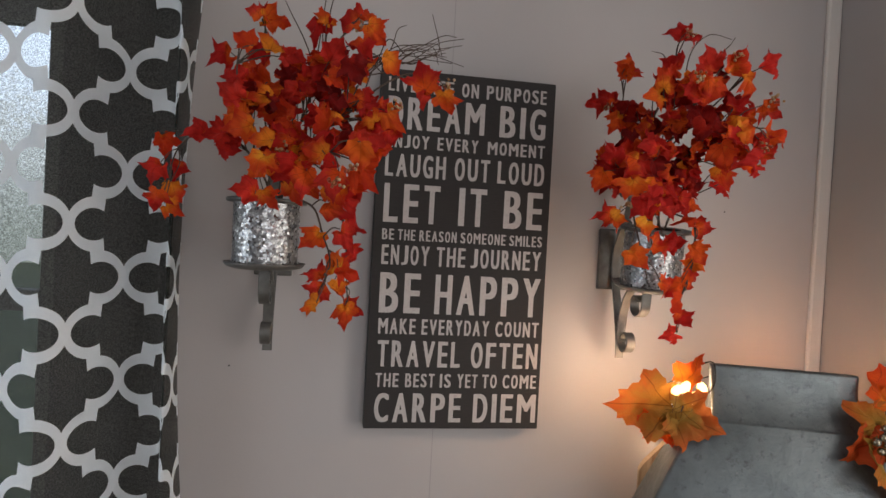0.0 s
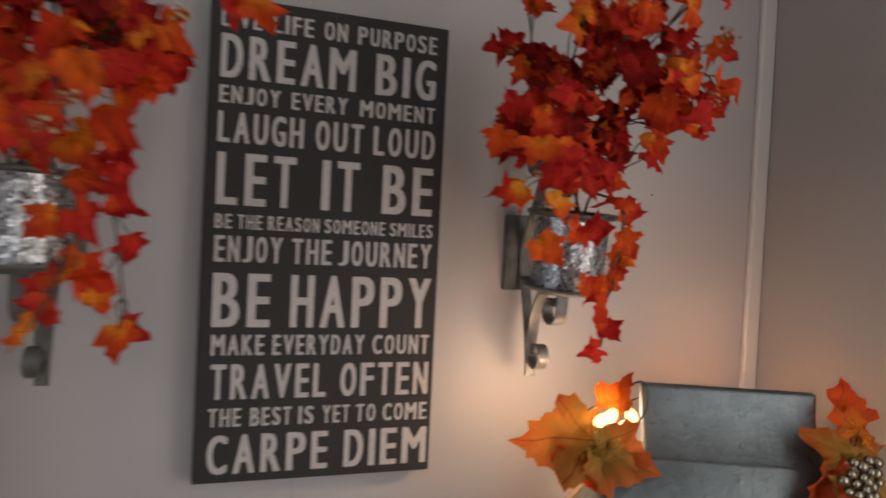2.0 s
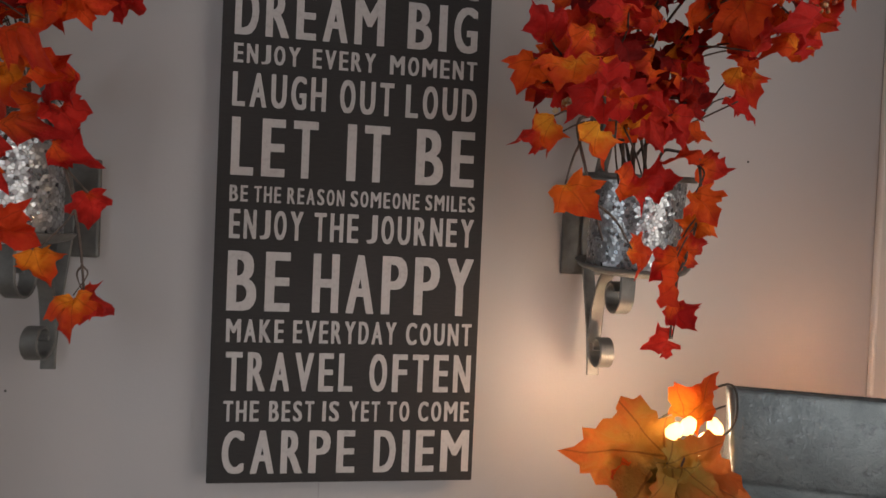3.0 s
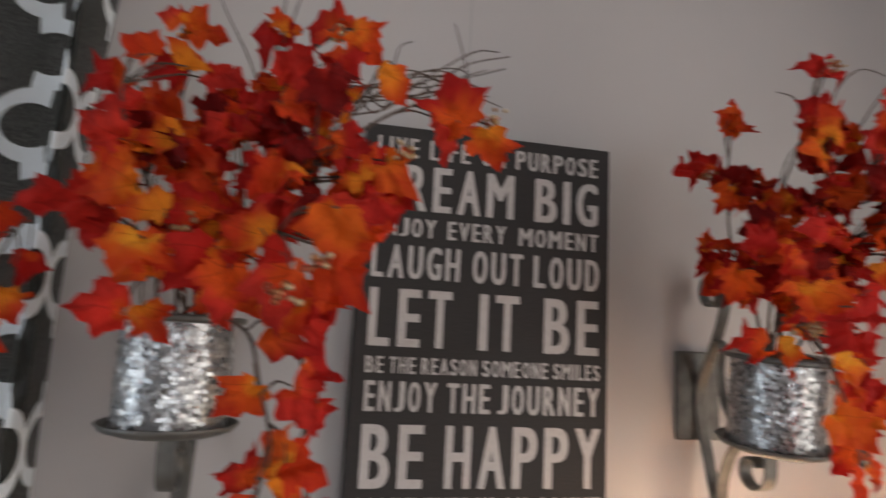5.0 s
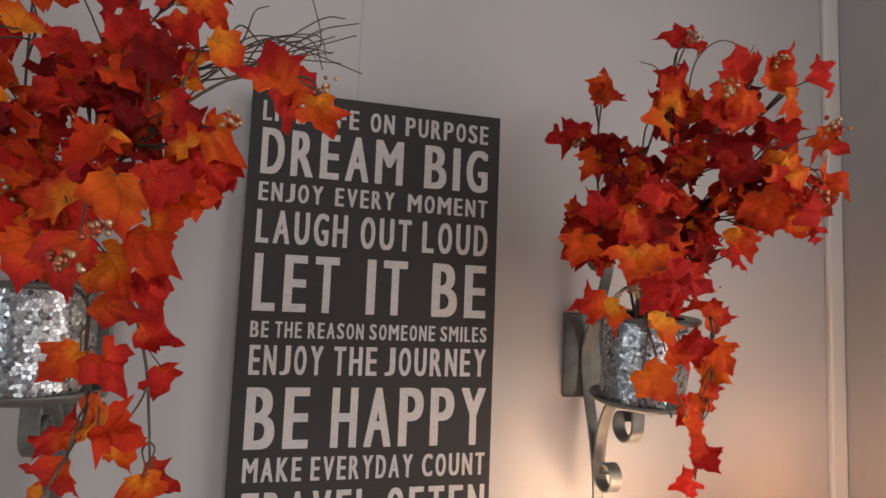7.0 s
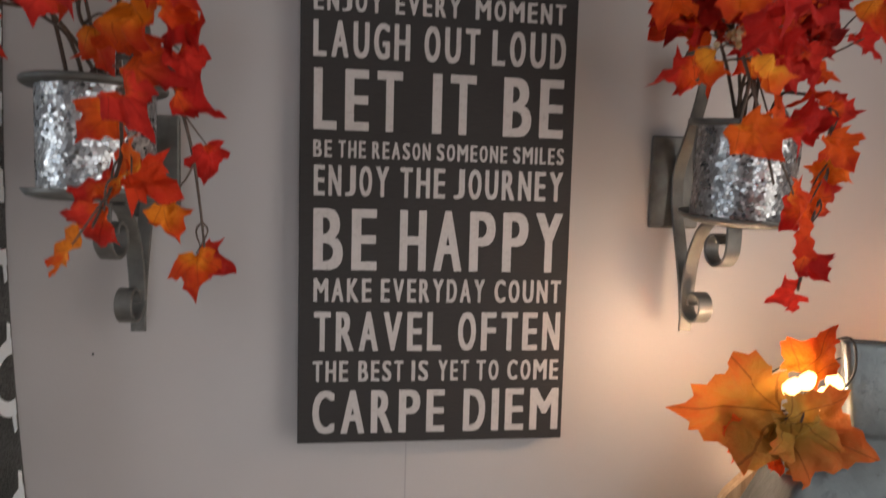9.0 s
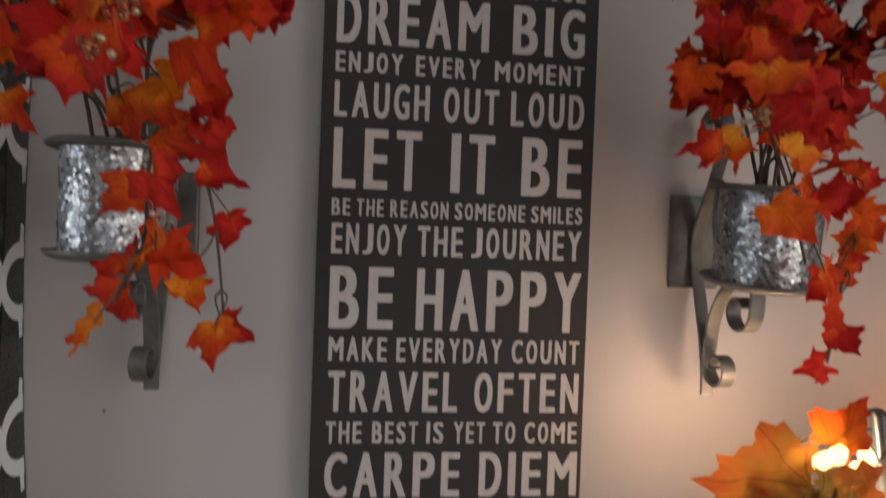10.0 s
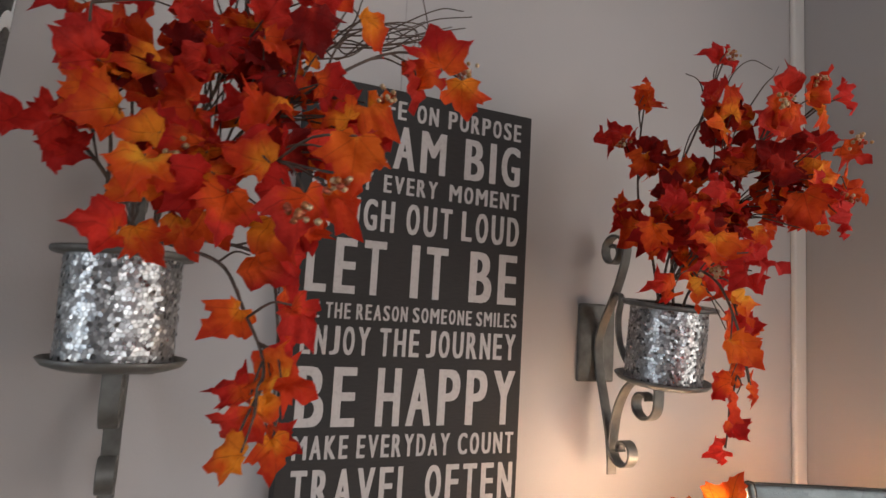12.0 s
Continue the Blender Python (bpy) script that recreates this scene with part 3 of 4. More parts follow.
def leaf_mesh(name, seed, material, outline=None):
    """Rings of the outline, shrunk towards the heart of the leaf, bent and waved."""
    rnd = random.Random(seed)
    fold, droop, curl_side, wave = rnd.uniform(-0.1, 0.75), rnd.uniform(-0.3, 0.9), rnd.uniform(-0.6, 0.6), rnd.uniform(0.07, 0.17)
    phase, skew = rnd.uniform(0, 6), rnd.uniform(-0.16, 0.16)
    rough = 0.35 if outline else 1.0
    if outline:
        fold, droop, curl_side = fold * 0.6, droop * 0.5, curl_side * 0.5
    edge = [(x * (1 + rnd.uniform(-0.13, 0.13) * rough) + skew * y * rough, y + rnd.uniform(-0.035, 0.035) * rough) for x, y in outline or leaf_outline()]
    bm = bmesh.new()

    def place(x, y):
        z = fold * abs(x) * 0.8 - droop * y * y * 0.7 + curl_side * x * y + wave * math.sin(7 * x + 6 * y + phase) + 0.5 * wave * math.sin(15 * x - 9 * y + phase)
        return bm.verts.new((x, y, z))

    cx, cy = skew * 0.3, 0.27
    rings = [[place(cx + (x - cx) * f, cy + (y - cy) * f) for x, y in edge] for f in (0.3, 0.66, 1.0)]
    middle, n = place(cx, cy), len(edge)
    for k in range(n):
        j = (k + 1) % n
        bm.faces.new((middle, rings[0][k], rings[0][j]))
        for a, b in zip(rings, rings[1:]):
            bm.faces.new((a[k], b[k], b[j], a[j]))
    return mesh_of(name, bm, material, True)


LEAF_MESHES = [[leaf_mesh("leaf", 20 + k + 9 * tone, cloth_tone) for k in range(9)] for tone, cloth_tone in enumerate((DARK_RED, RED, ORANGE, AMBER))]
GOLD_MESHES = [[leaf_mesh("maple_leaf", 60 + k, tone, maple_outline()) for k in range(6)] for tone in (GOLD_LEAF, BACKLIT_LEAF)]


def put_leaf(parent, name, me, place, normal, tip, size):
    n = Vector(normal).normalized()
    t = Vector(tip)
    t = (t - n * t.dot(n)).normalized()
    m = Matrix((t.cross(n), t, n)).transposed().to_4x4()
    ob = new(name, me)
    ob.parent = parent
    ob.matrix_basis = Matrix.Translation(place) @ m @ Matrix.Diagonal((size, size, size, 1))
    return ob


BERRY_BM = bmesh.new()
bmesh.ops.create_icosphere(BERRY_BM, subdivisions=1, radius=1.0)
BERRY_MESH = mesh_of("berry", BERRY_BM, BERRY, True)


def berries(parent, at, rnd, count=6, spread=0.007, size=0.0019):
    for _ in range(count):
        p = Vector(at) + Vector((rnd.gauss(0, spread), rnd.gauss(0, spread), rnd.gauss(0, spread))) * 0.7
        b = new("berry", BERRY_MESH)
        b.parent = parent
        b.matrix_basis = Matrix.Translation(p) @ Matrix.Diagonal((*[size * rnd.uniform(0.8, 1.2)] * 3, 1))


def bouquet(root, branches, leaves, twigs, clusters, seed, size):
    """Artificial branch: wired stems rise from the cup, side stalks carry single leaves, darker leaves fill behind them."""
    rnd = random.Random(seed)
    root = Vector(root)
    b = thing("leaf_bouquet", root, "red and orange artificial maple branches in the mosaic cup", "artificial branch", "pair of leaf bouquets")
    lines, meshes = [], []
    for way in branches:
        start = Vector((rnd.uniform(-0.022, 0.022), rnd.uniform(-0.022, 0.022), -0.03))
        over = start.lerp(Vector(way[0]) - root, 0.45) + Vector((0, 0, 0.022))
        lines.append(smooth_line([start, over] + [Vector(v) - root for v in way], 7))
        meshes.append(add_tube(bmesh.new(), lines[-1], 0.0022, 0.0010))

    def stalk_to(heel):
        near = min(range(len(lines)), key=lambda i: min((v - heel).length + 0.25 * max(0, v.z - heel.z) for v in lines[i][3:]))
        line = lines[near]
        at = min(range(3, len(line)), key=lambda i: (line[i] - heel).length)
        foot = line[max(3, at - 4)]
        bend = foot.lerp(heel, 0.55) + Vector((rnd.gauss(0, 0.004), rnd.gauss(0, 0.004), 0.006))
        add_tube(meshes[near], smooth_line([foot, bend, heel], 3), 0.0011, 0.0007, 4)

    def leaf(place, tone, angle, length, loose):
        out = Vector((math.cos(radians(angle)), rnd.gauss(-0.1, 0.3), math.sin(radians(angle))))
        normal = Vector((rnd.gauss(0, 0.40), -1.0, rnd.gauss(0.28, 0.35))) + loose * Vector((rnd.gauss(0, 0.6), 0, rnd.gauss(0, 0.5)))
        heel = place - root - out.normalized() * length * 0.42
        put_leaf(b, "leaf", rnd.choice(LEAF_MESHES[tone]), heel, normal, out, length)
        return heel

    middle = sum((Vector(v[:3]) for v in leaves), Vector()) / len(leaves)
    for x, y, z, tone, angle in leaves:
        p = Vector((x, y, z))
        stalk_to(leaf(p, tone, angle + rnd.gauss(0, 12), size * rnd.uniform(0.92, 1.18) * (0.88 if z < root.z else 1.0), 0.0))
        if z > root.z + 0.02 and (p - middle).length < 0.15:
            for back in (0.016, 0.034, 0.056):
                q = p + (p - Vector((0.12, -0.95, 1.60))).normalized() * (back + rnd.uniform(-0.008, 0.010)) + Vector((rnd.gauss(0, 0.014), 0, rnd.gauss(0, 0.014)))
                q += (middle - q) * 0.12
                heel = leaf(q, rnd.choice((0, 1, 1, 2, 2, tone, tone)), rnd.uniform(0, 360), size * rnd.uniform(0.75, 1.05), 1.0)
                if back < 0.02:
                    stalk_to(heel)
    for bm in meshes:
        part("stem", bm, TWIG, b)
    for v in clusters:
        berries(b, Vector(v) - root, rnd, 13, 0.0062, 0.0025)
    for line in twigs:
        part("curly_twig", add_tube(bmesh.new(), smooth_line([Vector(v) - root for v in line], 7), 0.0011, 0.0005, 4), TWIG, b)
    return b


# each leaf: its place, its tone from dark red to amber, and the way its tip points, in degrees from level
LEFT_TOP = (
    (-0.062, -0.225, 1.929, 1, 80), (-0.048, -0.230, 1.918, 2, 340), (0.030, -0.277, 1.914, 2, 100), (0.026, -0.275, 1.893, 1, 240),
    (0.070, -0.285, 1.905, 1, 170), (0.100, -0.290, 1.930, 2, 75), (0.107, -0.310, 1.888, 2, 320), (-0.079, -0.313, 1.858, 2, 155),
    (-0.120, -0.240, 1.845, 1, 225), (-0.038, -0.298, 1.868, 2, 80), (-0.062, -0.290, 1.848, 1, 200), (-0.012, -0.290, 1.842, 1, 10),
    (-0.094, -0.295, 1.794, 1, 190), (-0.060, -0.300, 1.810, 2, 150), (0.030, -0.280, 1.860, 2, 120), (0.075, -0.386, 1.815, 0, 270),
    (0.130, -0.367, 1.832, 2, 340), (0.050, -0.330, 1.850, 1, 60), (0.090, -0.330, 1.852, 1, 300),
)
LEFT_MIDDLE = (
    (-0.087, -0.345, 1.775, 1, 150), (-0.081, -0.351, 1.750, 3, 130), (-0.106, -0.327, 1.722, 1, 180), (-0.070, -0.360, 1.725, 2, 200),
    (-0.016, -0.299, 1.772, 1, 90), (-0.013, -0.284, 1.815, 0, 270), (0.037, -0.265, 1.831, 2, 80), (-0.039, -0.390, 1.706, 2, 200),
    (-0.004, -0.373, 1.722, 1, 110), (-0.033, -0.430, 1.668, 3, 250), (-0.056, -0.400, 1.636, 1, 185), (-0.026, -0.390, 1.630, 2, 310),
    (0.003, -0.410, 1.668, 1, 230), (-0.002, -0.275, 1.650, 2, 300), (0.030, -0.434, 1.694, 2, 150), (0.060, -0.400, 1.712, 0, 45),
    (0.132, -0.380, 1.752, 3, 330), (0.128, -0.370, 1.728, 1, 280), (0.085, -0.500, 1.684, 3, 250),
)
LEFT_SIDE = (
    (0.058, -0.475, 1.652, 1, 270), (0.064, -0.383, 1.648, 2, 300), (0.020, -0.420, 1.655, 1, 260), (0.018, -0.300, 1.655, 2, 315),
    (0.172, -0.338, 1.800, 1, 265), (0.205, -0.385, 1.782, 2, 285), (0.166, -0.420, 1.800, 1, 95), (0.184, -0.350, 1.815, 1, 60),
    (-0.198, -0.239, 1.710, 2, 280), (-0.196, -0.284, 1.664, 1, 250), (-0.190, -0.175, 1.678, 1, 270), (-0.191, -0.298, 1.626, 1, 240),
    (-0.174, -0.274, 1.612, 2, 320), (-0.137, -0.300, 1.716, 1, 200), (-0.182, -0.233, 1.644, 2, 280),
)
LEFT_HANGING = (
    (0.034, -0.360, 1.583, 2, 215), (0.076, -0.434, 1.588, 1, 330), (0.089, -0.330, 1.603, 1, 0), (0.056, -0.413, 1.552, 3, 160),
    (0.078, -0.400, 1.540, 2, 350), (0.044, -0.414, 1.508, 1, 240), (0.040, -0.390, 1.530, 1, 200), (0.030, -0.432, 1.500, 2, 185),
    (0.092, -0.295, 1.477, 1, 335), (0.083, -0.308, 1.472, 2, 265), (0.070, -0.340, 1.510, 2, 300), (0.090, -0.300, 1.560, 1, 275),
    (0.078, -0.320, 1.628, 1, 300), (0.060, -0.350, 1.625, 1, 330),
)
LEFT_CORE = (
    (0.040, -0.330, 1.800, 0, 100), (0.062, -0.340, 1.772, 0, 300), (0.030, -0.340, 1.750, 1, 220), (0.080, -0.360, 1.742, 0, 30), (0.100, -0.370, 1.772, 1, 340),
    (0.050, -0.370, 1.730, 2, 250), (0.092, -0.400, 1.712, 1, 300), (0.000, -0.330, 1.790, 1, 140), (-0.020, -0.350, 1.750, 2, 180), (0.020, -0.300, 1.822, 1, 60),
    (-0.050, -0.330, 1.772, 2, 170), (0.108, -0.420, 1.702, 1, 320), (0.040, -0.420, 1.672, 1, 200), (0.070, -0.330, 1.822, 1, 20), (0.012, -0.370, 1.690, 2, 270), (0.098, -0.420, 1.672, 2, 300),
)
LEFT_BRANCHES = (
    ((-0.060, -0.220, 1.80), (-0.062, -0.225, 1.915)), ((0.00, -0.23, 1.76), (0.04, -0.27, 1.86), (0.085, -0.29, 1.92)),
    ((0.02, -0.28, 1.72), (0.09, -0.35, 1.78), (0.155, -0.36, 1.82), (0.205, -0.38, 1.80)), ((-0.07, -0.25, 1.74), (-0.085, -0.31, 1.80), (-0.085, -0.31, 1.85)),
    ((-0.09, -0.28, 1.72), (-0.135, -0.27, 1.730), (-0.176, -0.245, 1.705), (-0.186, -0.270, 1.640)), ((-0.02, -0.27, 1.68), (0.03, -0.38, 1.70), (0.08, -0.47, 1.68)),
    ((-0.04, -0.27, 1.67), (-0.045, -0.37, 1.67)), ((0.00, -0.26, 1.64), (0.03, -0.31, 1.625), (0.045, -0.36, 1.59), (0.058, -0.40, 1.55), (0.045, -0.41, 1.51)),
    ((0.02, -0.25, 1.65), (0.062, -0.32, 1.632), (0.078, -0.315, 1.58), (0.082, -0.30, 1.53), (0.086, -0.298, 1.485)),
)
twig_rnd = random.Random(21)
LEFT_TWIGS = tuple(tuple((0.05 + (0.175 + 0.005 * (k % 3)) * f + twig_rnd.gauss(0, 0.007), -0.25 - 0.09 * f * twig_rnd.random(), 1.785 + 0.006 * k + (0.088 - 0.005 * k) * math.sin(2.1 * f) + twig_rnd.gauss(0, 0.010)) for f in (0.0, 0.25, 0.45, 0.62, 0.78, 0.88 + 0.05 * (k % 4))) for k in range(12)) + (
    ((0.03, -0.25, 1.85), (0.04, -0.24, 1.95), (0.06, -0.23, 2.0), (0.09, -0.23, 2.01)),
    ((0.02, -0.25, 1.85), (0.03, -0.26, 1.94), (0.035, -0.25, 1.99), (0.06, -0.24, 2.02)),
    ((0.12, -0.27, 1.85), (0.135, -0.27, 1.885), (0.142, -0.27, 1.910), (0.155, -0.27, 1.918)),
    ((0.02, -0.26, 1.84), (0.00, -0.26, 1.885), (-0.02, -0.25, 1.922), (-0.032, -0.25, 1.945)),
    ((0.15, -0.28, 1.855), (0.196, -0.29, 1.870), (0.205, -0.29, 1.885), (0.192, -0.29, 1.932)),
)
bouquet((-0.052, -0.158, 1.640), LEFT_BRANCHES, LEFT_TOP + LEFT_MIDDLE + LEFT_CORE + LEFT_SIDE + LEFT_HANGING, LEFT_TWIGS, ((0.135, -0.385, 1.768), (0.058, -0.480, 1.652), (0.203, -0.392, 1.800), (0.078, -0.490, 1.668), (0.085, -0.30, 1.90), (-0.01, -0.38, 1.70)), 5, 0.0370)

RIGHT_TOP = (
    (0.626, -0.300, 1.952, 1, 20), (0.600, -0.285, 1.945, 1, 180), (0.540, -0.225, 1.900, 2, 150), (0.557, -0.220, 1.907, 1, 40),
    (0.503, -0.190, 1.843, 1, 190), (0.520, -0.205, 1.855, 1, 105), (0.534, -0.210, 1.840, 1, 60), (0.527, -0.250, 1.806, 2, 240),
    (0.550, -0.235, 1.828, 0, 300), (0.588, -0.295, 1.893, 1, 150), (0.542, -0.385, 1.844, 2, 80), (0.525, -0.360, 1.826, 3, 200),
    (0.575, -0.330, 1.858, 2, 60), (0.590, -0.400, 1.871, 1, 140), (0.632, -0.400, 1.878, 2, 70), (0.697, -0.400, 1.880, 1, 15),
    (0.577, -0.400, 1.834, 1, 230), (0.602, -0.400, 1.832, 2, 300), (0.664, -0.385, 1.850, 2, 330),
)
RIGHT_WING = (
    (0.693, -0.400, 1.806, 1, 310), (0.712, -0.395, 1.777, 2, 30), (0.660, -0.400, 1.728, 1, 195), (0.620, -0.400, 1.735, 2, 290),
    (0.644, -0.400, 1.812, 1, 30), (0.657, -0.400, 1.773, 3, 0), (0.615, -0.390, 1.786, 0, 60), (0.587, -0.380, 1.767, 0, 250),
    (0.632, -0.400, 1.753, 1, 300), (0.714, -0.262, 1.722, 2, 265), (0.600, -0.370, 1.802, 0, 120), (0.738, -0.215, 1.707, 1, 330),
    (0.570, -0.350, 1.790, 1, 200), (0.640, -0.360, 1.790, 0, 350), (0.700, -0.385, 1.758, 1, 340),
)
RIGHT_MIDDLE = (
    (0.495, -0.270, 1.712, 2, 180), (0.503, -0.245, 1.722, 1, 150), (0.459, -0.333, 1.694, 2, 240), (0.464, -0.360, 1.733, 1, 110),
    (0.500, -0.340, 1.735, 2, 80), (0.472, -0.415, 1.675, 3, 240), (0.490, -0.440, 1.657, 1, 330), (0.475, -0.440, 1.645, 1, 220),
    (0.466, -0.353, 1.645, 1, 160), (0.457, -0.397, 1.630, 3, 265), (0.488, -0.430, 1.620, 3, 270), (0.520, -0.360, 1.700, 1, 20),
    (0.550, -0.340, 1.722, 0, 310), (0.530, -0.380, 1.755, 1, 100), (0.560, -0.330, 1.690, 1, 340), (0.480, -0.310, 1.700, 1, 200),
    (0.520, -0.300, 1.762, 0, 170), (0.488, -0.360, 1.710, 1, 250),
)
RIGHT_HANGING = (
    (0.690, -0.250, 1.633, 1, 335), (0.548, -0.367, 1.598, 1, 350), (0.471, -0.440, 1.577, 3, 300), (0.545, -0.400, 1.543, 2, 350), (0.575, -0.360, 1.602, 1, 5),
    (0.658, -0.280, 1.590, 2, 300), (0.655, -0.282, 1.566, 3, 240), (0.611, -0.296, 1.509, 2, 210), (0.649, -0.282, 1.548, 1, 345),
    (0.639, -0.287, 1.476, 1, 300), (0.628, -0.274, 1.450, 1, 195), (0.622, -0.290, 1.530, 1, 205),
)
RIGHT_CORE = (
    (0.580, -0.300, 1.690, 1, 230), (0.600, -0.285, 1.668, 1, 300), (0.622, -0.270, 1.702, 1, 60), (0.568, -0.280, 1.662, 2, 200), (0.642, -0.270, 1.672, 1, 320),
    (0.600, -0.330, 1.732, 0, 120), (0.632, -0.310, 1.732, 1, 30), (0.664, -0.270, 1.700, 0, 350), (0.552, -0.300, 1.730, 2, 150), (0.535, -0.330, 1.672, 1, 210),
    (0.545, -0.300, 1.780, 1, 110), (0.680, -0.320, 1.752, 0, 20),
)
RIGHT_BRANCHES = (
    ((0.560, -0.200, 1.76), (0.545, -0.215, 1.83), (0.546, -0.222, 1.892)), ((0.59, -0.22, 1.76), (0.59, -0.28, 1.87), (0.612, -0.292, 1.942)),
    ((0.59, -0.26, 1.74), (0.59, -0.36, 1.81), (0.615, -0.39, 1.865)), ((0.62, -0.26, 1.73), (0.64, -0.36, 1.78), (0.70, -0.385, 1.785)),
    ((0.57, -0.25, 1.70), (0.49, -0.33, 1.71)), ((0.57, -0.28, 1.67), (0.485, -0.40, 1.645), (0.480, -0.43, 1.600), (0.495, -0.43, 1.550)),
    ((0.67, -0.20, 1.68), (0.735, -0.22, 1.715)), ((0.66, -0.22, 1.655), (0.668, -0.26, 1.635), (0.656, -0.28, 1.57), (0.632, -0.29, 1.51), (0.634, -0.28, 1.455)),
    ((0.62, -0.24, 1.76), (0.64, -0.33, 1.82), (0.665, -0.38, 1.862)),
)
RIGHT_TWIGS = (
    ((0.62, -0.28, 1.86), (0.625, -0.29, 1.92), (0.65, -0.30, 1.948), (0.69, -0.30, 1.945)),
    ((0.63, -0.30, 1.86), (0.66, -0.31, 1.91), (0.68, -0.31, 1.93), (0.69, -0.31, 1.945)),
    ((0.60, -0.28, 1.86), (0.585, -0.28, 1.91), (0.56, -0.28, 1.918)),
)
bouquet((0.646, -0.158, 1.640), RIGHT_BRANCHES, RIGHT_TOP + RIGHT_WING + RIGHT_MIDDLE + RIGHT_CORE + RIGHT_HANGING, RIGHT_TWIGS, ((0.630, -0.41, 1.885), (0.570, -0.41, 1.842), (0.470, -0.41, 1.652), (0.690, -0.41, 1.824), (0.520, -0.215, 1.835), (0.610, -0.305, 1.944), (0.69, -0.40, 1.755)), 11, 0.0385)


# ---- galvanised hood with its garland ----
HOOD = (0.8515, -0.2665, 0.0)
HOOD_TURN = -21.4


def hood():
    h = thing("galvanised_hood", HOOD, "grey galvanised metal hood on a wooden frame beside the wall", "metal container")
    h.rotation_euler = (0, 0, radians(HOOD_TURN))
    rings = ((0.1100, 0.003, 1.3905), (0.1200, 0.002, 1.3915), (0.1215, 0.000, 1.3895), (0.1212, -0.001, 1.386), (0.1195, -0.006, 1.360), (0.1195, -0.012, 1.342), (0.1200, -0.022, 1.323), (0.1215, -0.032, 1.309), (0.126, -0.037, 1.3030), (0.146, -0.039, 1.3005), (0.150, -0.042, 1.2970), (0.240, -0.088, 1.110))
    bm = bmesh.new()
    loops = []
    for w, y, z in rings:
        back, loop, c = (0.016 if z > 1.302 else 0.048), [], 0.006
        for cx, cy, a0 in ((-w + c, y + c, 180), (w - c, y + c, 270), (w - c, back - c, 0), (-w + c, back - c, 90)):
            loop += [bm.verts.new((cx + c * math.cos(radians(a0 + 22.5 * k)), cy + c * math.sin(radians(a0 + 22.5 * k)), z)) for k in range(5)]
        loops.append(loop)
    for a, b in zip(loops, loops[1:]):
        for k in range(20):
            bm.faces.new((a[k], a[(k + 1) % 20], b[(k + 1) % 20], b[k]))
    bm.faces.new(loops[0])
    part("hood", bm, ZINC, h, smooth=True)
    bm = bmesh.new()
    for x0, x1, y0, y1 in ((-0.252, 0.252, -0.105, -0.099), (-0.252, 0.252, 0.094, 0.100), (-0.252, -0.246, -0.099, 0.094), (0.246, 0.252, -0.099, 0.094)):
        add_box(bm, x0, y0, 1.00, x1, y1, 1.045, 0.002)
    add_box(bm, -0.246, -0.099, 1.00, 0.246, 0.094, 1.006)
    part("rim_tray", bm, ZINC, h, "galvanised tray rim")
    bm = bmesh.new()
    outline = ((-0.226, 1.006), (-0.226, 1.165), (-0.218, 1.180), (-0.130, 1.285), (0.130, 1.285), (0.218, 1.180), (0.226, 1.165), (0.226, 1.006))
    front = [bm.verts.new((x, 0.052, z)) for x, z in outline]
    back = [bm.verts.new((x, 0.074, z)) for x, z in outline]
    bm.faces.new(front)
    bm.faces.new(back)
    for k in range(8):
        bm.faces.new((front[k], front[(k + 1) % 8], back[(k + 1) % 8], back[k]))
    part("back_board", bm, PINE, h, "bare pine back board")
    part("wooden_stand", box(-0.22, -0.08, 0.0, 0.22, 0.08, 1.00, 0.005), PINE, h, "bare pine stand")
    return h


hood()


def garland(label, root, knot, leaves, seed):
    rnd = random.Random(seed)
    g = thing("leaf_garland", root, label, "garland", "maple leaves on the hood")
    r = Vector(root)
    for place, normal, tip, size, tone in leaves:
        leaf = put_leaf(g, "maple_leaf", rnd.choice(GOLD_MESHES[tone]), Vector(place) - r, normal, tip, size)
        heel = Vector(place) - r + Vector((0, -0.002, 0))
        part("leaf_stalk", add_tube(bmesh.new(), [heel, heel.lerp(Vector(knot) - r, 0.5) + Vector((0, -0.002, 0.003)), Vector(knot) - r], 0.0013, 0.0010, 5), TWIG, leaf, "thin brown stalk").matrix_basis = leaf.matrix_basis.inverted()
    return g, r


g, r = garland("golden orange maple leaf garland on the hood's corner", (0.72, -0.225, 1.33), (0.676, -0.246, 1.322), (
    ((0.666, -0.224, 1.316), (-0.25, -1.0, 0.20), (-1.0, 0.10, 0.00), 0.114, 0),
    ((0.656, -0.244, 1.314), (-0.40, -1.0, 0.25), (0.90, -0.45, -0.36), 0.094, 0),
    ((0.668, -0.252, 1.314), (-0.1, -1.0, 0.15), (0.05, 0, -1.0), 0.070, 0),
    ((0.690, -0.224, 1.356), (-0.85, -0.40, 0.45), (0.62, -0.05, 0.80), 0.062, 1),
    ((0.640, -0.204, 1.294), (-0.1, -0.9, 0.2), (-0.35, 0, -1.0), 0.046, 1),
    ((0.660, -0.212, 1.286), (0.2, -0.9, 0.1), (0.35, 0, -0.9), 0.052, 1),
), 2)
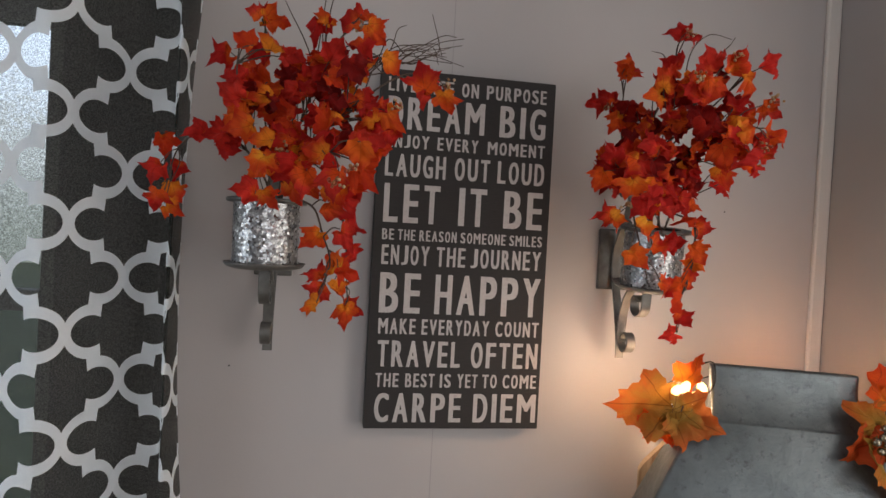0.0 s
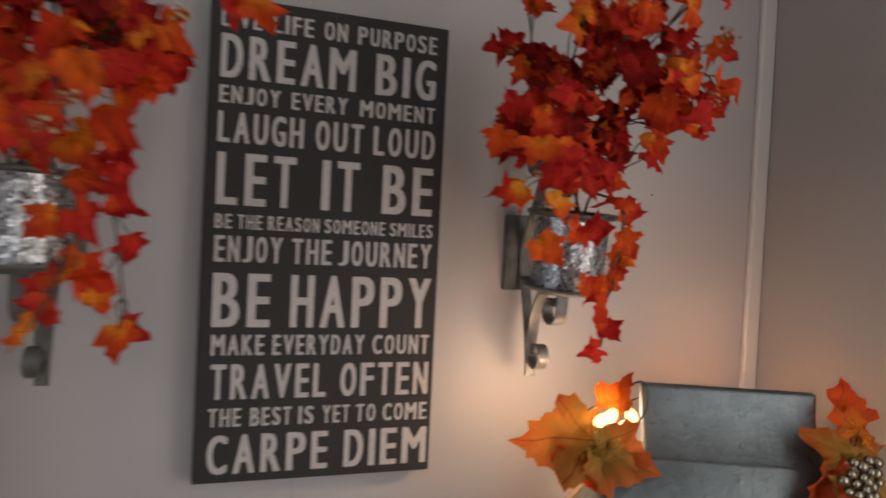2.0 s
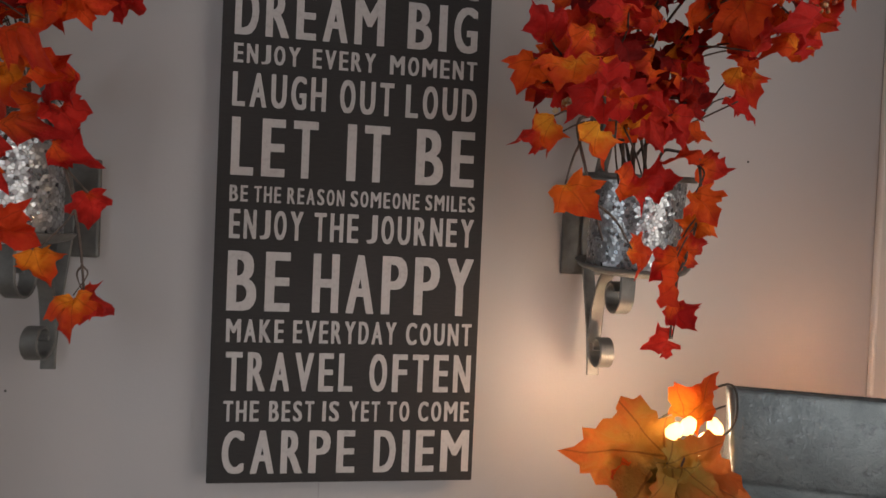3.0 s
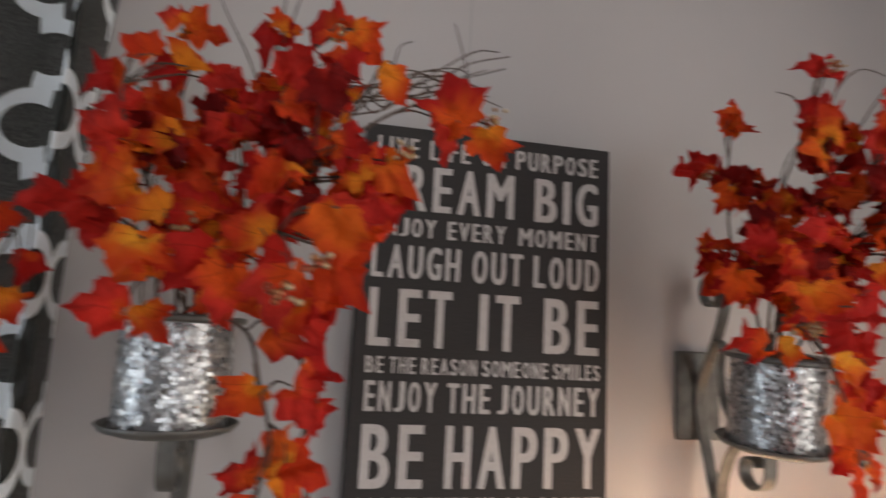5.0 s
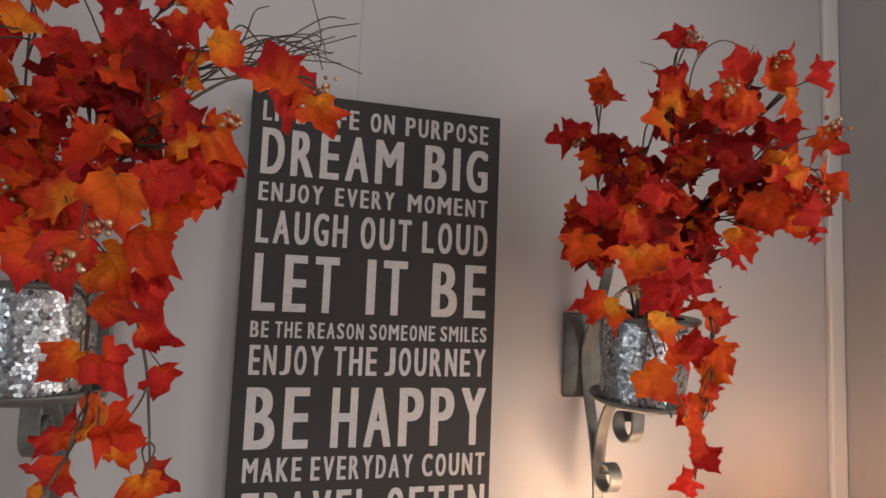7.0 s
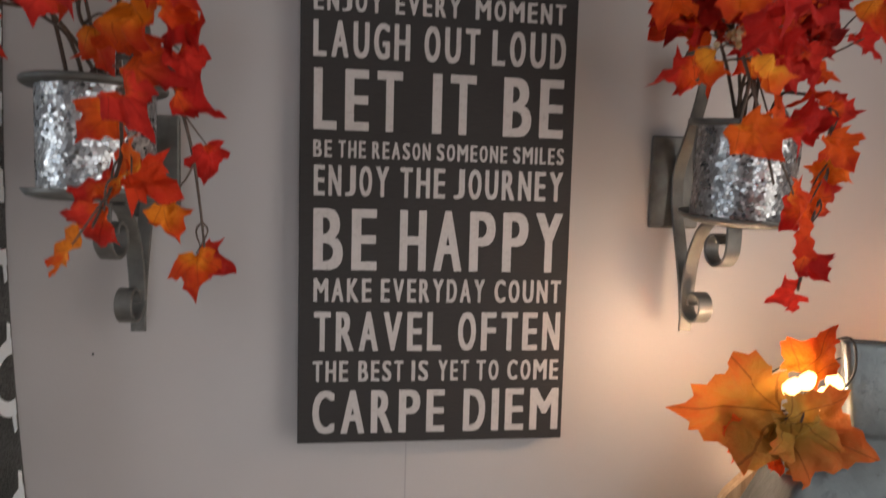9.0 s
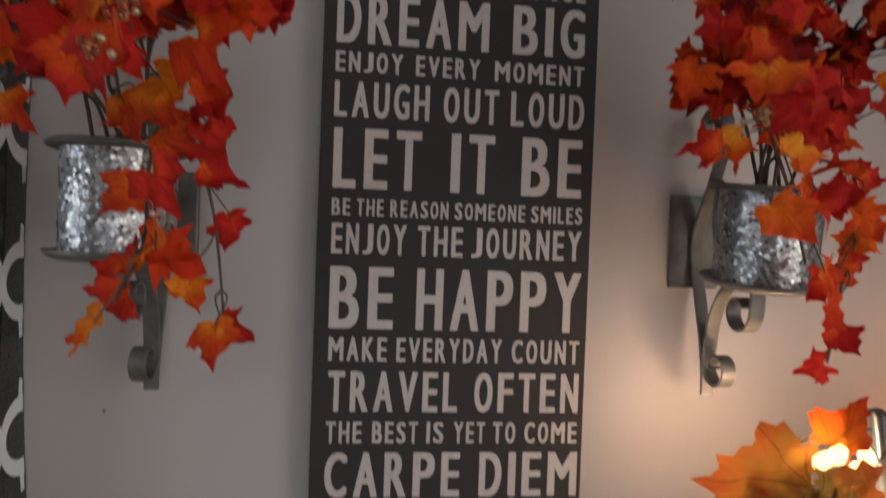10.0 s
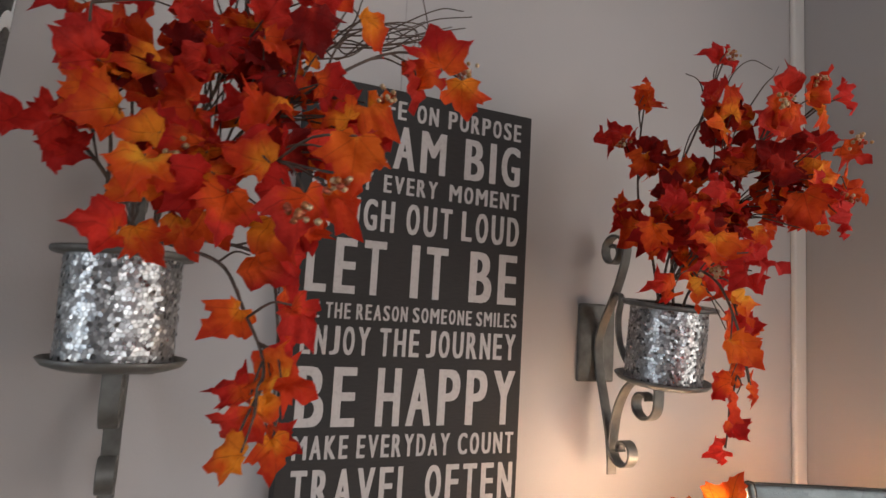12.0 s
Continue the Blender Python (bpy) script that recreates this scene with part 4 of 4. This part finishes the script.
g2, r2 = garland("golden orange maple leaf garland with a pearl cluster", (0.99, -0.31, 1.33), (0.970, -0.359, 1.322), (
    ((0.985, -0.342, 1.350), (0.1, -1.0, 0.2), (0.05, 0, 1.0), 0.070, 1),
    ((0.995, -0.346, 1.345), (0.3, -1.0, 0.3), (0.75, 0, 0.75), 0.060, 1),
    ((0.962, -0.359, 1.318), (-0.1, -1.0, 0.2), (-0.8, 0, 0.6), 0.066, 0),
    ((0.960, -0.362, 1.300), (-0.1, -1.0, 0.1), (-0.9, 0, -0.5), 0.076, 0),
    ((0.962, -0.366, 1.298), (0.1, -1.0, 0.1), (0.15, 0, -1.0), 0.115, 0),
    ((0.985, -0.354, 1.308), (0.2, -1.0, 0.2), (1.0, 0, 0.0), 0.085, 0),
), 3)
rnd = random.Random(4)
for k in range(19):
    bm = bmesh.new()
    a, d = k * 2.4, 0.0078 * math.sqrt(k)
    bmesh.ops.create_icosphere(bm, subdivisions=2, radius=0.0072 * rnd.uniform(0.85, 1.1), matrix=Matrix.Translation((0.969 - r2.x + d * math.cos(a), -0.378 - r2.y - 0.008 * (1 - d / 0.034), 1.300 - r2.z + d * math.sin(a))))
    part("pearl", bm, PEARL, g2, "shiny pewter bead", smooth=True)


def fairy_lights():
    f = thing("fairy_lights", (0.70, -0.20, 1.33), "small warm lit fairy lights on dark wire", "string lights")
    o = Vector(f.location)
    for x, y, z in ((0.680, -0.243, 1.354), (0.700, -0.247, 1.340), (0.688, -0.250, 1.333), (0.666, -0.240, 1.347), (0.712, -0.243, 1.352), (0.790, -0.040, 1.175), (1.010, -0.150, 1.335), (0.618, -0.180, 1.314)):
        bm = lathe([(0.0004, 0.012), (0.005, 0.0100), (0.0082, 0.002), (0.0082, -0.005), (0.004, -0.010), (0.0004, -0.012)], 14)
        bm.transform(pose(x - o.x, y - o.y, z - o.z, 40 * math.sin(x * 900), 30 * math.cos(z * 700), 0))
        part("bulb", bm, BULB, f, "lit warm bulb", smooth=True)
    part("wire", add_tube(bmesh.new(), smooth_line([Vector(v) - o for v in ((0.790, -0.040, 1.187), (0.735, -0.06, 1.27), (0.72, -0.12, 1.31), (0.69, -0.17, 1.32), (0.615, -0.178, 1.322))], 6), 0.0012, 0.0012), WIRE, f)
    part("wire", add_tube(bmesh.new(), smooth_line([Vector(v) - o for v in ((0.720, -0.20, 1.355), (0.80, -0.165, 1.36), (0.87, -0.16, 1.35), (1.008, -0.150, 1.347))], 6), 0.0012, 0.0012), WIRE, f)
    part("wire", add_tube(bmesh.new(), smooth_line([Vector(v) - o for v in ((0.675, -0.18, 1.34), (0.70, -0.19, 1.36), (0.735, -0.228, 1.397), (0.742, -0.236, 1.37), (0.736, -0.232, 1.345), (0.72, -0.22, 1.33))], 6), 0.0014, 0.0014), WIRE, f)
    return f


fairy_lights()
